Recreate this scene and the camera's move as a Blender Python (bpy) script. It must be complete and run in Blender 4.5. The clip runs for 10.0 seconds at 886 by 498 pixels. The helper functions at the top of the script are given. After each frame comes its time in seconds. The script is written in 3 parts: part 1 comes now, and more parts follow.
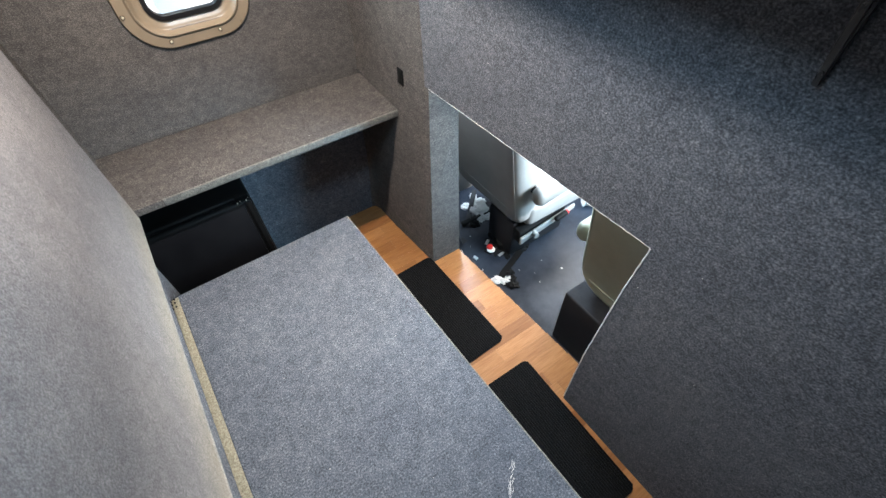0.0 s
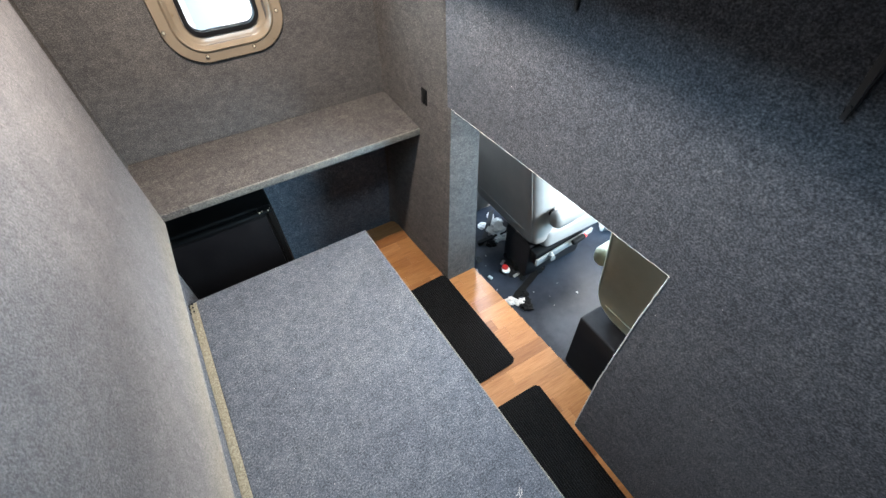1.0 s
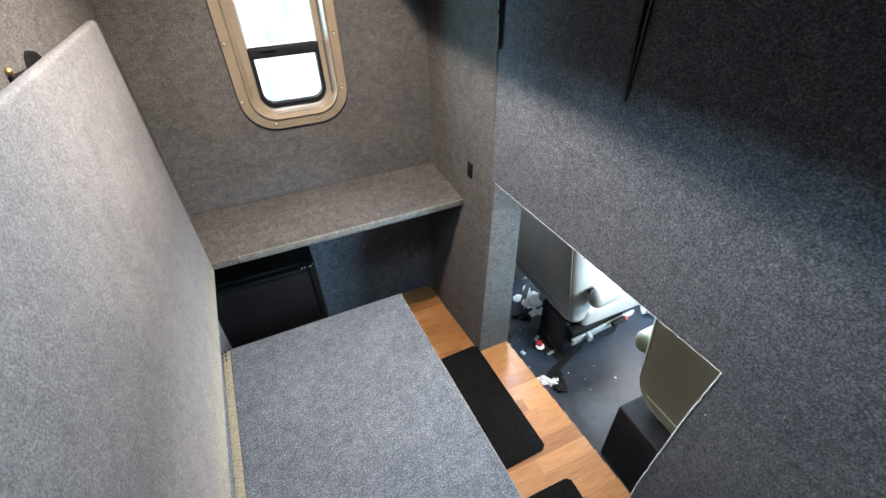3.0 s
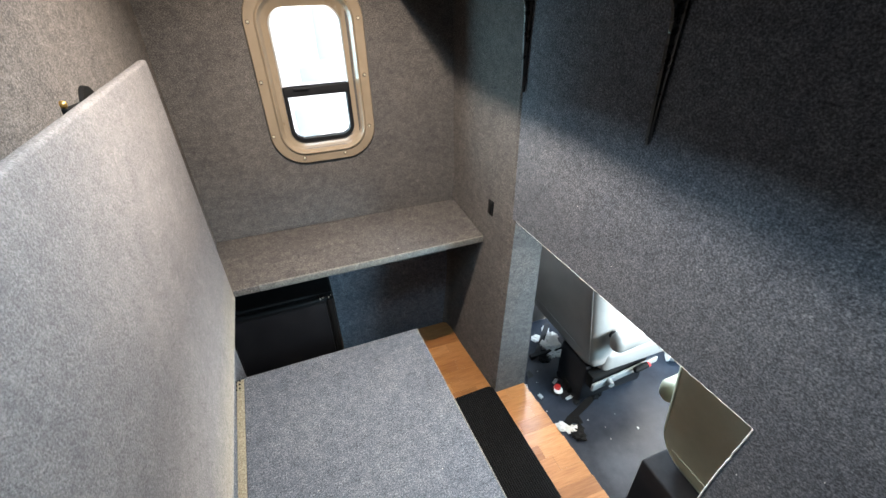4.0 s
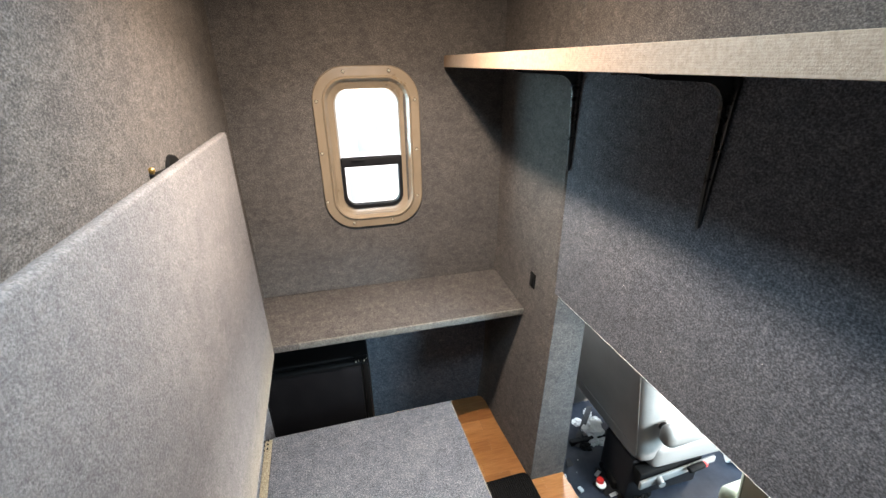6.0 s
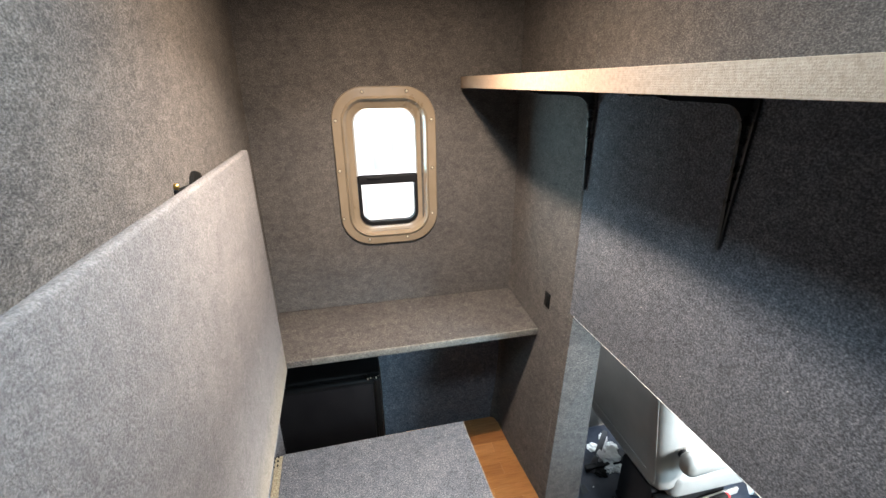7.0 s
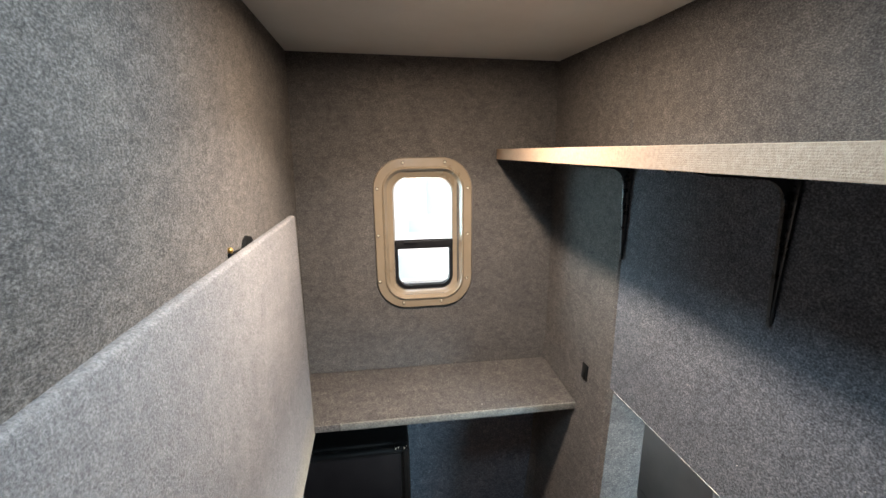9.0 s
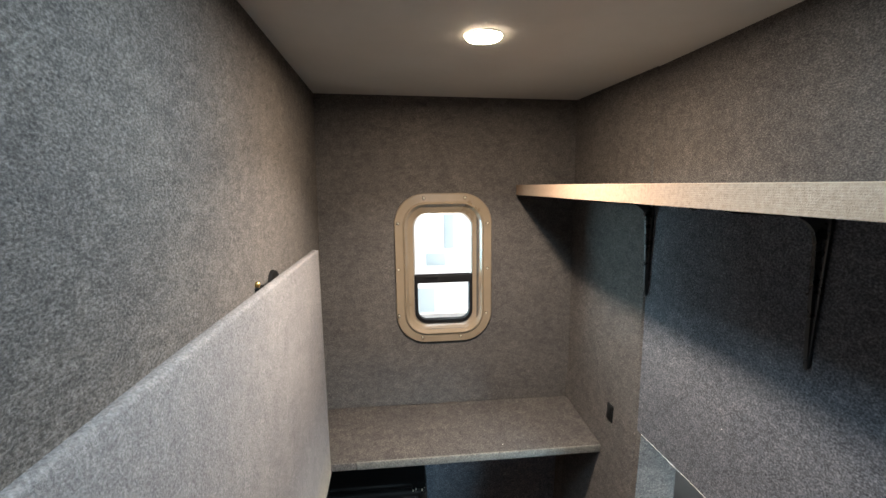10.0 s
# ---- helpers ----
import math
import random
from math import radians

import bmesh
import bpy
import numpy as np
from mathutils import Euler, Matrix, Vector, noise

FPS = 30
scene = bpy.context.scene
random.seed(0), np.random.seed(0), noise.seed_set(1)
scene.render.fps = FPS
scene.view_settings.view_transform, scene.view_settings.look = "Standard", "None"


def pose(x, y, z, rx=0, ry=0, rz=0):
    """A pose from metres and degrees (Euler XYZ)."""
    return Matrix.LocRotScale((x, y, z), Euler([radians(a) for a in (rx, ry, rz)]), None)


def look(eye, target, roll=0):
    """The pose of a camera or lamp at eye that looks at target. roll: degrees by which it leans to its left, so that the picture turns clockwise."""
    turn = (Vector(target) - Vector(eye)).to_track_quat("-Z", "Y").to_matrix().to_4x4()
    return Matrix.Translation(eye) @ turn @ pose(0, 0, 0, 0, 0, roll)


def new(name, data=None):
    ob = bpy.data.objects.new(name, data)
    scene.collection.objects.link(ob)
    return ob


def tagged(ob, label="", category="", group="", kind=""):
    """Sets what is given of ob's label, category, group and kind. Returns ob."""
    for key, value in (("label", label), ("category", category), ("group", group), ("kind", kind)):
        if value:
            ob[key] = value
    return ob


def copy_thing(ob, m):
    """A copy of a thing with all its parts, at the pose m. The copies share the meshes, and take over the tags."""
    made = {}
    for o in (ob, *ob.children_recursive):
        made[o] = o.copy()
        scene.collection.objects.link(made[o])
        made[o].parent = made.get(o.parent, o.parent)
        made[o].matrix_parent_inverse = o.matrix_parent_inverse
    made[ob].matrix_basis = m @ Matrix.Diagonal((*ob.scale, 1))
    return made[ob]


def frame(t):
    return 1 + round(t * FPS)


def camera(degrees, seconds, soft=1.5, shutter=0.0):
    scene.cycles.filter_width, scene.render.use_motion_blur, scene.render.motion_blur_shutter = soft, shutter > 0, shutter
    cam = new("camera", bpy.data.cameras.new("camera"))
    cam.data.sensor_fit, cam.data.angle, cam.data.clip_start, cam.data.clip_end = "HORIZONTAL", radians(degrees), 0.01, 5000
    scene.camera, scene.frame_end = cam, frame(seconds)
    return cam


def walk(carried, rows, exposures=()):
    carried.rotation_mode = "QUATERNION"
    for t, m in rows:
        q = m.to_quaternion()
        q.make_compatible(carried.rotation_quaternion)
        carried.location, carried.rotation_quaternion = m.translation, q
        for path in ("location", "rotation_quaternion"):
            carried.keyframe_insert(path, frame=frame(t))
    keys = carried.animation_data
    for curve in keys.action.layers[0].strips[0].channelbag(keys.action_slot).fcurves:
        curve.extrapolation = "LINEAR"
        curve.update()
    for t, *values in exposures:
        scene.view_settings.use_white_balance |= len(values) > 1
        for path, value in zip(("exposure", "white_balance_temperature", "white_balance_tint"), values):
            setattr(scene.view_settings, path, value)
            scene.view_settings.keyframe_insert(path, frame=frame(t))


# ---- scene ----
cam = camera(92.6, 10.0)
PATH = [
    (0, (0.002, 0.098, 1.782), (0.682, 1.199, 0.258), -2.9),
    (0.5, (-0.002, 0.099, 1.783), (0.664, 1.246, 0.286), -2.7),
    (1, (-0.002, 0.097, 1.785), (0.654, 1.289, 0.318), -2.4),
    (1.5, (-0.004, 0.098, 1.784), (0.647, 1.351, 0.368), -2.1),
    (2, (-0.006, 0.101, 1.786), (0.638, 1.421, 0.428), -1.9),
    (2.5, (-0.008, 0.105, 1.79), (0.624, 1.49, 0.493), -1.8),
    (4, (-0.007, 0.109, 1.79), (0.566, 1.682, 0.696), -1.3),
    (4.5, (-0.009, 0.11, 1.794), (0.54, 1.739, 0.772), -1.1),
    (5, (-0.01, 0.107, 1.797), (0.512, 1.793, 0.856), -1.0),
    (5.5, (-0.007, 0.111, 1.801), (0.473, 1.848, 0.934), -0.9),
    (7, (-0.013, 0.111, 1.804), (0.377, 1.927, 1.062), -0.7),
    (7.5, (-0.013, 0.108, 1.805), (0.35, 1.954, 1.128), -0.7),
    (8, (-0.012, 0.105, 1.813), (0.31, 1.983, 1.205), -0.7),
    (8.5, (-0.026, 0.106, 1.817), (0.273, 2.01, 1.284), -0.6),
    (9, (-0.026, 0.104, 1.819), (0.237, 2.033, 1.358), -0.6),
    (9.5, (-0.031, 0.101, 1.822), (0.201, 2.05, 1.435), -0.6),
    (10, (-0.04, 0.101, 1.826), (0.15, 2.069, 1.519), -0.7),
]
walk(cam, [(t, look(eye, target, roll)) for t, eye, target, roll in PATH], [(0.0, 1.07, 6130, 10), (2.5, 1.07, 6150, 10), (4.0, 1.07, 6380, 10), (5.5, 1.09, 6720, 13), (7.5, 1.11, 6760, 13), (8.5, 1.10, 6740, 13), (9.0, 1.01, 6700, 12), (9.3, 0.95, 6690, 12), (10.0, 0.75, 6690, 11)])

# ---- world, sun, lamps ----
world = bpy.data.worlds.new("daylight")
scene.world = world
world.use_nodes = True
wn = world.node_tree.nodes
sky = wn.new("ShaderNodeTexSky")
sky.sky_type = "NISHITA"
sky.sun_disc = False
sky.sun_elevation = radians(25)
sky.sun_rotation = radians(151)
wn["Background"].inputs["Strength"].default_value = 0.15
world.node_tree.links.new(sky.outputs["Color"], wn["Background"].inputs["Color"])

sun_data = bpy.data.lights.new("sun", "SUN")
sun_data.energy = 3.0
sun_data.angle = radians(0.5)
sun_data.color = (1.0, 0.95, 0.88)
sun_ob = new("sun", sun_data)
sun_ob.matrix_world = look((4.5, -8.0, 4.2), (0.0, 0.0, 0.0))

def daylight(name, eye, target, width, height, energy, colour=(0.74, 0.87, 1.0), spread=180):
    d = bpy.data.lights.new(name, "AREA")
    d.shape, d.size, d.size_y, d.energy, d.color = "RECTANGLE", width, height, energy, colour
    d.spread = radians(spread)
    new(name, d).matrix_world = look(eye, target)


PUCK = (0.171, 1.186)
PUCK_Z = 2.181
# warm white straight below, warmer and weaker to the sides, as such diffused LED discs are
for spread, energy, colour in ((126, 10.2, (1.0, 0.91, 0.82)), (177, 9.8, (1.0, 0.77, 0.55))):
    puck = bpy.data.lights.new("ceiling_puck_lamp", "AREA")
    puck.shape, puck.size, puck.energy, puck.color = "DISK", 0.080, energy, colour
    puck.spread = radians(spread)
    new("ceiling_puck_lamp", puck).matrix_world = pose(*PUCK, PUCK_Z - 0.0085)
# cool light from an unseen, assumed roof vent further back, above the camera
VENT = (0.125, 0.62)
daylight("roof_vent_daylight", (*VENT, 2.162), (VENT[0], VENT[1] + 0.0005, 0.0), 0.16, 0.26, 8.0, (0.55, 0.81, 1.0))
daylight("passenger_window_daylight", (2.09, -0.075, 1.00), (1.55, 1.2, 0.62), 0.68, 0.60, 62.0, (0.48, 0.78, 1.0))
daylight("rear_window_daylight", (-1.20, 2.72, 1.50), (0.13, 1.93, 1.45), 1.1, 0.9, 62.0, (0.46, 0.80, 0.96))
daylight("driver_window_daylight", (1.42, 1.935, 1.02), (1.15, 0.9, 0.1), 0.70, 0.55, 62.0, (0.70, 0.86, 1.0))
daylight("windshield_daylight", (2.52, 0.95, 1.02), (-0.33, 0.95, 0.80), 1.5, 0.6, 46.0, (1.0, 0.96, 0.88), 125)


# ---- materials ----
def mat(name, rough=0.6, metal=0.0):
    m = bpy.data.materials.new(name)
    m.use_nodes = True
    b = m.node_tree.nodes["Principled BSDF"]
    b.inputs["Roughness"].default_value = rough
    b.inputs["Metallic"].default_value = metal
    return m, m.node_tree, b


def node(nt, kind, **values):
    n = nt.nodes.new(kind)
    for key, value in values.items():
        n.inputs[key].default_value = value
    return n


def coords(nt, scale=(1, 1, 1)):
    tc = nt.nodes.new("ShaderNodeTexCoord")
    mp = nt.nodes.new("ShaderNodeMapping")
    mp.inputs["Scale"].default_value = scale
    nt.links.new(tc.outputs["Object"], mp.inputs["Vector"])
    return mp.outputs["Vector"]


def ramp(nt, fac, stops):
    r = nt.nodes.new("ShaderNodeValToRGB")
    e = r.color_ramp.elements
    while len(e) < len(stops):
        e.new(0.5)
    for el, (p, c) in zip(e, stops):
        el.position, el.color = p, (*c, 1)
    nt.links.new(fac, r.inputs["Fac"])
    return r.outputs["Color"]


def mix(nt, a, b, fac, blend="MIX"):
    m = nt.nodes.new("ShaderNodeMix")
    m.data_type, m.blend_type = "RGBA", blend
    for sock, v in ((m.inputs[6], a), (m.inputs[7], b), (m.inputs[0], fac)):
        if hasattr(v, "links"):
            nt.links.new(v, sock)
        elif isinstance(v, tuple):
            sock.default_value = (*v, 1)
        else:
            sock.default_value = v
    return m.outputs[2]


def noise_tex(nt, scale, detail=4.0, rough=0.6, stretch=(1, 1, 1)):
    n = node(nt, "ShaderNodeTexNoise", Scale=scale, Detail=detail, Roughness=rough)
    nt.links.new(coords(nt, stretch), n.inputs["Vector"])
    return n.outputs["Fac"]


def bump(nt, bsdf, heights, distance=0.002):
    last = None
    for h, strength in heights:
        b = node(nt, "ShaderNodeBump", Strength=strength, Distance=distance)
        nt.links.new(h, b.inputs["Height"])
        if last is not None:
            nt.links.new(last, b.inputs["Normal"])
        last = b.outputs["Normal"]
    nt.links.new(last, bsdf.inputs["Normal"])


def carpet(name, dark, mid, light, stretch=(1, 1, 1), fibre=225.0, sheen=0.0, spec=0.05, mottle=0.8, lit_below=0.0):
    m, nt, b = mat(name, 1.0)
    fine = noise_tex(nt, fibre, 5.0, 0.75, stretch)
    heather = ramp(nt, fine, [(0.31, dark), (0.50, mid), (0.69, light)])
    tuft = noise_tex(nt, 58.0, 5.0, 0.68, stretch)
    tone = ramp(nt, tuft, [(0.34, (0.78, 0.78, 0.79)), (0.50, (0.99, 0.99, 0.99)), (0.66, (1.20, 1.19, 1.17))])
    col = mix(nt, heather, tone, mottle, "MULTIPLY")
    blotch = noise_tex(nt, 24.0, 3.0, 0.55, (1, 1, 1.5))
    patch = ramp(nt, blotch, [(0.34, (0.86, 0.86, 0.87)), (0.66, (1.14, 1.135, 1.125))])
    col = mix(nt, col, patch, mottle, "MULTIPLY")
    wide = noise_tex(nt, 5.0, 3.0, 0.6)
    worn = ramp(nt, wide, [(0.3, (0.90, 0.90, 0.91)), (0.7, (1.08, 1.07, 1.05))])
    col = mix(nt, col, worn, 1.0, "MULTIPLY")
    nt.links.new(col, b.inputs["Base Color"])
    # cream light from the cab opening, put into the colour towards the bottom
    if lit_below:
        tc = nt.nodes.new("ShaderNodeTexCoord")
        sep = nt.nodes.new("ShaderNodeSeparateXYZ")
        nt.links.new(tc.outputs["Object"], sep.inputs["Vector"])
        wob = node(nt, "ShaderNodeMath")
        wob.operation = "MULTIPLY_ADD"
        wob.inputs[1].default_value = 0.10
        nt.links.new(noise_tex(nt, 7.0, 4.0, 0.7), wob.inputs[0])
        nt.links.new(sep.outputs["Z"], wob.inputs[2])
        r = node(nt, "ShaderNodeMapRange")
        r.inputs["From Min"].default_value = lit_below + 0.115
        r.inputs["From Max"].default_value = lit_below - 0.005
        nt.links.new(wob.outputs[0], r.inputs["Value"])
        cream_lit = mix(nt, col, (1.30, 1.24, 1.05), 1.0, "MULTIPLY")
        col = mix(nt, col, cream_lit, r.outputs["Result"])
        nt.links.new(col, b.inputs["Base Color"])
    b.inputs["Specular IOR Level"].default_value = spec
    b.inputs["Sheen Weight"].default_value = sheen
    b.inputs["Sheen Roughness"].default_value = 0.5
    bump(nt, b, [(tuft, 0.22), (fine, 0.7)], 0.0025)
    return m


def plain(name, a, c, scale=14.0, rough=0.5, metal=0.0, grain=0.15, fine=180.0, spec=0.5):
    m, nt, b = mat(name, rough, metal)
    big = noise_tex(nt, scale, 5.0, 0.65)
    nt.links.new(ramp(nt, big, [(0.3, a), (0.7, c)]), b.inputs["Base Color"])
    small = noise_tex(nt, fine, 3.0, 0.6)
    r = node(nt, "ShaderNodeMapRange")
    r.inputs["To Min"].default_value = max(0.02, rough - 0.12)
    r.inputs["To Max"].default_value = min(1.0, rough + 0.14)
    nt.links.new(big, r.inputs["Value"])
    nt.links.new(r.outputs["Result"], b.inputs["Roughness"])
    b.inputs["Specular IOR Level"].default_value = spec
    bump(nt, b, [(small, grain)], 0.0008)
    return m


DARK_CARPET = carpet("charcoal_heather_carpet", (0.0253, 0.0262, 0.0299), (0.0819, 0.0857, 0.0961), (0.1966, 0.2030, 0.2220), (1, 1, 1.2), 205.0)
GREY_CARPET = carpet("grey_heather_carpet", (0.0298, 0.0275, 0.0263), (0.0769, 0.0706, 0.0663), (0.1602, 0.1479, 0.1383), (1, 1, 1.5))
# the same grey scaled down, to dim the light on the upward-facing counter
GREY_CARPET_DIMMED = carpet("grey_carpet_dimmed", (0.0259, 0.0237, 0.0225), (0.0668, 0.0607, 0.0567), (0.1390, 0.1272, 0.1183), (1, 1, 1))
# the same grey scaled up, for the brighter light on the upper side wall
GREY_CARPET_LIT = carpet("grey_carpet_lit", (0.0363, 0.0336, 0.0323), (0.0936, 0.0863, 0.0814), (0.1948, 0.1808, 0.1699), (1, 1, 1.5))
PANEL_CARPET = carpet("panel_carpet", (0.0926, 0.0894, 0.0917), (0.1555, 0.1510, 0.1542), (0.2418, 0.2359, 0.2392), (1, 1, 1.1), 250.0, mottle=0.42, lit_below=0.83)
# grey carpet with the blue of the daylight mixed into its colours
BLUE_LIT_CARPET = carpet("blue_lit_carpet", (0.0250, 0.0282, 0.0343), (0.0855, 0.0947, 0.1121), (0.2153, 0.2336, 0.2637), (1, 1, 1), 200.0, mottle=0.95)
EDGE_CARPET = plain("ribbed_beige_edging", (0.158, 0.112, 0.080), (0.220, 0.162, 0.120), 160.0, 0.95, grain=1.0, fine=420.0, spec=0.05)
CEILING_PAINT = plain("ceiling_vinyl", (0.50, 0.472, 0.425), (0.56, 0.53, 0.48), 4.0, 0.75, grain=0.12)
CHIPBOARD = plain("raw_chipboard", (0.0952, 0.0802, 0.0510), (0.3672, 0.3332, 0.2448), 200.0, 0.9, grain=1.0, fine=160.0)
BLACK_STEEL = plain("black_powder_coat", (0.012, 0.012, 0.013), (0.022, 0.022, 0.023), 20.0, 0.28, grain=0.2)
FRIDGE_BLACK = plain("black_fridge_plastic", (0.004, 0.004, 0.004), (0.007, 0.007, 0.007), 9.0, 0.42, grain=0.3, fine=320.0, spec=0.09)
LATCH_BLACK = plain("dull_black_plastic", (0.004, 0.004, 0.004), (0.008, 0.008, 0.008), 20.0, 0.7, spec=0.08)
GASKET = plain("black_rubber", (0.006, 0.006, 0.007), (0.012, 0.012, 0.013), 30.0, 0.6, spec=0.12)
TAN_FRAME = plain("tan_moulded_plastic", (0.1734, 0.1326, 0.0884), (0.2074, 0.1618, 0.1122), 8.0, 0.30, grain=0.08)
WASHER_BROWN = plain("brown_washer", (0.0500, 0.0375, 0.0250), (0.0650, 0.0500, 0.0325), 8.0, 0.45, grain=0.08)
SCREW = plain("brass_plated_screw", (0.4464, 0.4030, 0.3100), (0.5084, 0.4712, 0.3720), 60.0, 0.35, 0.3)
ALU = plain("bright_aluminium", (0.50, 0.50, 0.49), (0.62, 0.62, 0.60), 40.0, 0.3, 0.7)
BRASS = plain("brass", (0.42, 0.26, 0.07), (0.60, 0.40, 0.14), 90.0, 0.35, 1.0)
CAB_VINYL = plain("cab_floor_vinyl", (0.0072, 0.0095, 0.0150), (0.0288, 0.0342, 0.0460), 6.0, 0.34, grain=0.6, fine=120.0, spec=0.24)
CAB_PLASTIC = plain("black_seat_plastic", (0.0066, 0.0066, 0.0077), (0.0165, 0.0165, 0.0182), 12.0, 0.5, grain=0.3, spec=0.1)
SEAT_VINYL = plain("grey_seat_vinyl", (0.1530, 0.1503, 0.1440), (0.1980, 0.1935, 0.1845), 7.0, 0.55, grain=0.3, fine=260.0)
# seat vinyl with a greenish reflection mixed into its colour
SEAT_GREEN_LIT = plain("green_lit_seat_vinyl", (0.195, 0.197, 0.135), (0.255, 0.255, 0.185), 7.0, 0.55, grain=0.3, fine=260.0)
CAB_TRIM = plain("cab_trim_grey", (0.17, 0.17, 0.17), (0.23, 0.23, 0.225), 5.0, 0.7)
PAPER = plain("crumpled_paper", (0.3720, 0.3660, 0.3480), (0.4800, 0.4740, 0.4560), 40.0, 0.85, grain=0.4)
RED_PLASTIC = plain("red_plastic", (0.45, 0.02, 0.02), (0.55, 0.035, 0.03), 30.0, 0.35)
BELT = plain("belt_webbing", (0.018, 0.018, 0.02), (0.035, 0.035, 0.036), 60.0, 0.85, grain=0.6)
TRIM_WHITE = plain("white_plastic", (0.74, 0.73, 0.70), (0.8, 0.79, 0.77), 9.0, 0.4)
CONCRETE = plain("yard_concrete", (0.36, 0.35, 0.33), (0.48, 0.47, 0.45), 2.0, 0.9, grain=0.5)
WHITE_WALL = plain("white_siding", (0.72, 0.73, 0.75), (0.82, 0.83, 0.84), 1.2, 0.8)
SHADE_WALL = plain("pale_blue_shape", (0.3094, 0.3919, 0.4331), (0.4125, 0.4950, 0.5363), 1.2, 0.7)


def wood_material():
    m, nt, b = mat("oak_laminate", 0.30)
    info = nt.nodes.new("ShaderNodeObjectInfo")
    grain = noise_tex(nt, 9.0, 6.0, 0.65, (1.0, 16.0, 1.0))
    fine = noise_tex(nt, 40.0, 4.0, 0.6, (1.0, 14.0, 1.0))
    base = ramp(nt, grain, [(0.22, (0.172, 0.067, 0.020)), (0.5, (0.262, 0.118, 0.041)), (0.78, (0.345, 0.175, 0.072))])
    tone = ramp(nt, info.outputs["Random"], [(0.0, (0.70, 0.64, 0.58)), (0.35, (0.97, 0.95, 0.92)), (0.7, (1.04, 1.06, 1.10)), (1.0, (1.26, 1.30, 1.40))])
    col = mix(nt, base, tone, 1.0, "MULTIPLY")
    pores = ramp(nt, fine, [(0.36, (0.72, 0.68, 0.64)), (0.48, (1, 1, 1))])
    nt.links.new(mix(nt, col, pores, 0.3, "MULTIPLY"), b.inputs["Base Color"])
    bump(nt, b, [(fine, 0.12)], 0.0006)
    return m


def glass_material():
    m, nt, b = mat("window_glass", 0.03)
    b.inputs["Base Color"].default_value = (0.96, 0.98, 1.0, 1)
    b.inputs["Transmission Weight"].default_value = 1.0
    b.inputs["IOR"].default_value = 1.45
    return m


def glow_material(name, colour, strength):
    m, nt, b = mat(name, 0.4)
    b.inputs["Base Color"].default_value = (0.8, 0.8, 0.8, 1)
    b.inputs["Emission Color"].default_value = (*colour, 1)
    b.inputs["Emission Strength"].default_value = strength
    return m


WOOD = wood_material()
GLASS = glass_material()
LED = glow_material("led_diffuser", (1.0, 0.83, 0.62), 32.0)
VENT_LENS = glow_material("daylit_vent_lens", (0.70, 0.85, 1.0), 3.0)
MAT_RIB = carpet("ribbed_mat_pile", (0.001, 0.001, 0.001), (0.004, 0.004, 0.004), (0.020, 0.020, 0.021), (1, 1, 1), 260.0, 0.0, 0.03)


# ---- building helpers ----
def bm_object(name, bm, material, smooth=True):
    bmesh.ops.recalc_face_normals(bm, faces=bm.faces)
    me = bpy.data.meshes.new(name)
    bm.to_mesh(me)
    bm.free()
    me.materials.append(material)
    ob = new(name, me)
    if smooth:
        for p in me.polygons:
            p.use_smooth = True
        me.set_sharp_from_angle(angle=radians(38))
    return ob


def thing(name, base, label, category, group="", kind=""):
    e = new(name)
    e.empty_display_size = 0.05
    e.location = base
    return tagged(e, label, category, group, kind)


def part(name, bm, material, parent, label="", smooth=True):
    ob = bm_object(name, bm, material, smooth)
    ob.parent = parent
    if parent.type == "EMPTY":
        ob.matrix_parent_inverse = Matrix.Translation(-parent.location)
    return tagged(ob, label)


def structure(name, bm, material, label, category, smooth=True):
    return tagged(bm_object(name, bm, material, smooth), label, category, kind="structure")


def rbox(lo, hi, r=0.004, seg=2, m=None, bm=None):
    """A box between two corners with rounded edges, turned by m about its middle."""
    bm = bm or bmesh.new()
    c = (Vector(lo) + Vector(hi)) / 2
    s = Vector(hi) - Vector(lo)
    made = bmesh.ops.create_cube(bm, size=1.0)["verts"]
    bmesh.ops.scale(bm, vec=s, verts=made)
    if r > 0:
        edges = list({e for v in made for e in v.link_edges})
        made = list({v for f in bmesh.ops.bevel(bm, geom=edges, offset=min(r, min(s) * 0.48), segments=seg, affect="EDGES", profile=0.5)["faces"] for v in f.verts} | {v for v in made if v.is_valid})
    bmesh.ops.transform(bm, matrix=Matrix.Translation(c) @ (m or Matrix()), verts=made)
    return bm


def hexa(corners, r=0.0, seg=2):
    """A block from eight corners: four below, then four above, both in the same turn."""
    bm = bmesh.new()
    v = [bm.verts.new(c) for c in corners]
    for f in ((3, 2, 1, 0), (4, 5, 6, 7), (0, 1, 5, 4), (1, 2, 6, 5), (2, 3, 7, 6), (3, 0, 4, 7)):
        bm.faces.new([v[i] for i in f])
    if r:
        bmesh.ops.bevel(bm, geom=bm.edges[:], offset=r, segments=seg, affect="EDGES", profile=0.5)
    return bm


def cyl(p, q, r1, r2=None, seg=16, bm=None):
    bm = bm or bmesh.new()
    p, q = Vector(p), Vector(q)
    d = q - p
    m = Matrix.Translation((p + q) / 2) @ d.to_track_quat("Z", "Y").to_matrix().to_4x4()
    bmesh.ops.create_cone(bm, cap_ends=True, segments=seg, radius1=r1, radius2=r1 if r2 is None else r2, depth=d.length, matrix=m)
    return bm


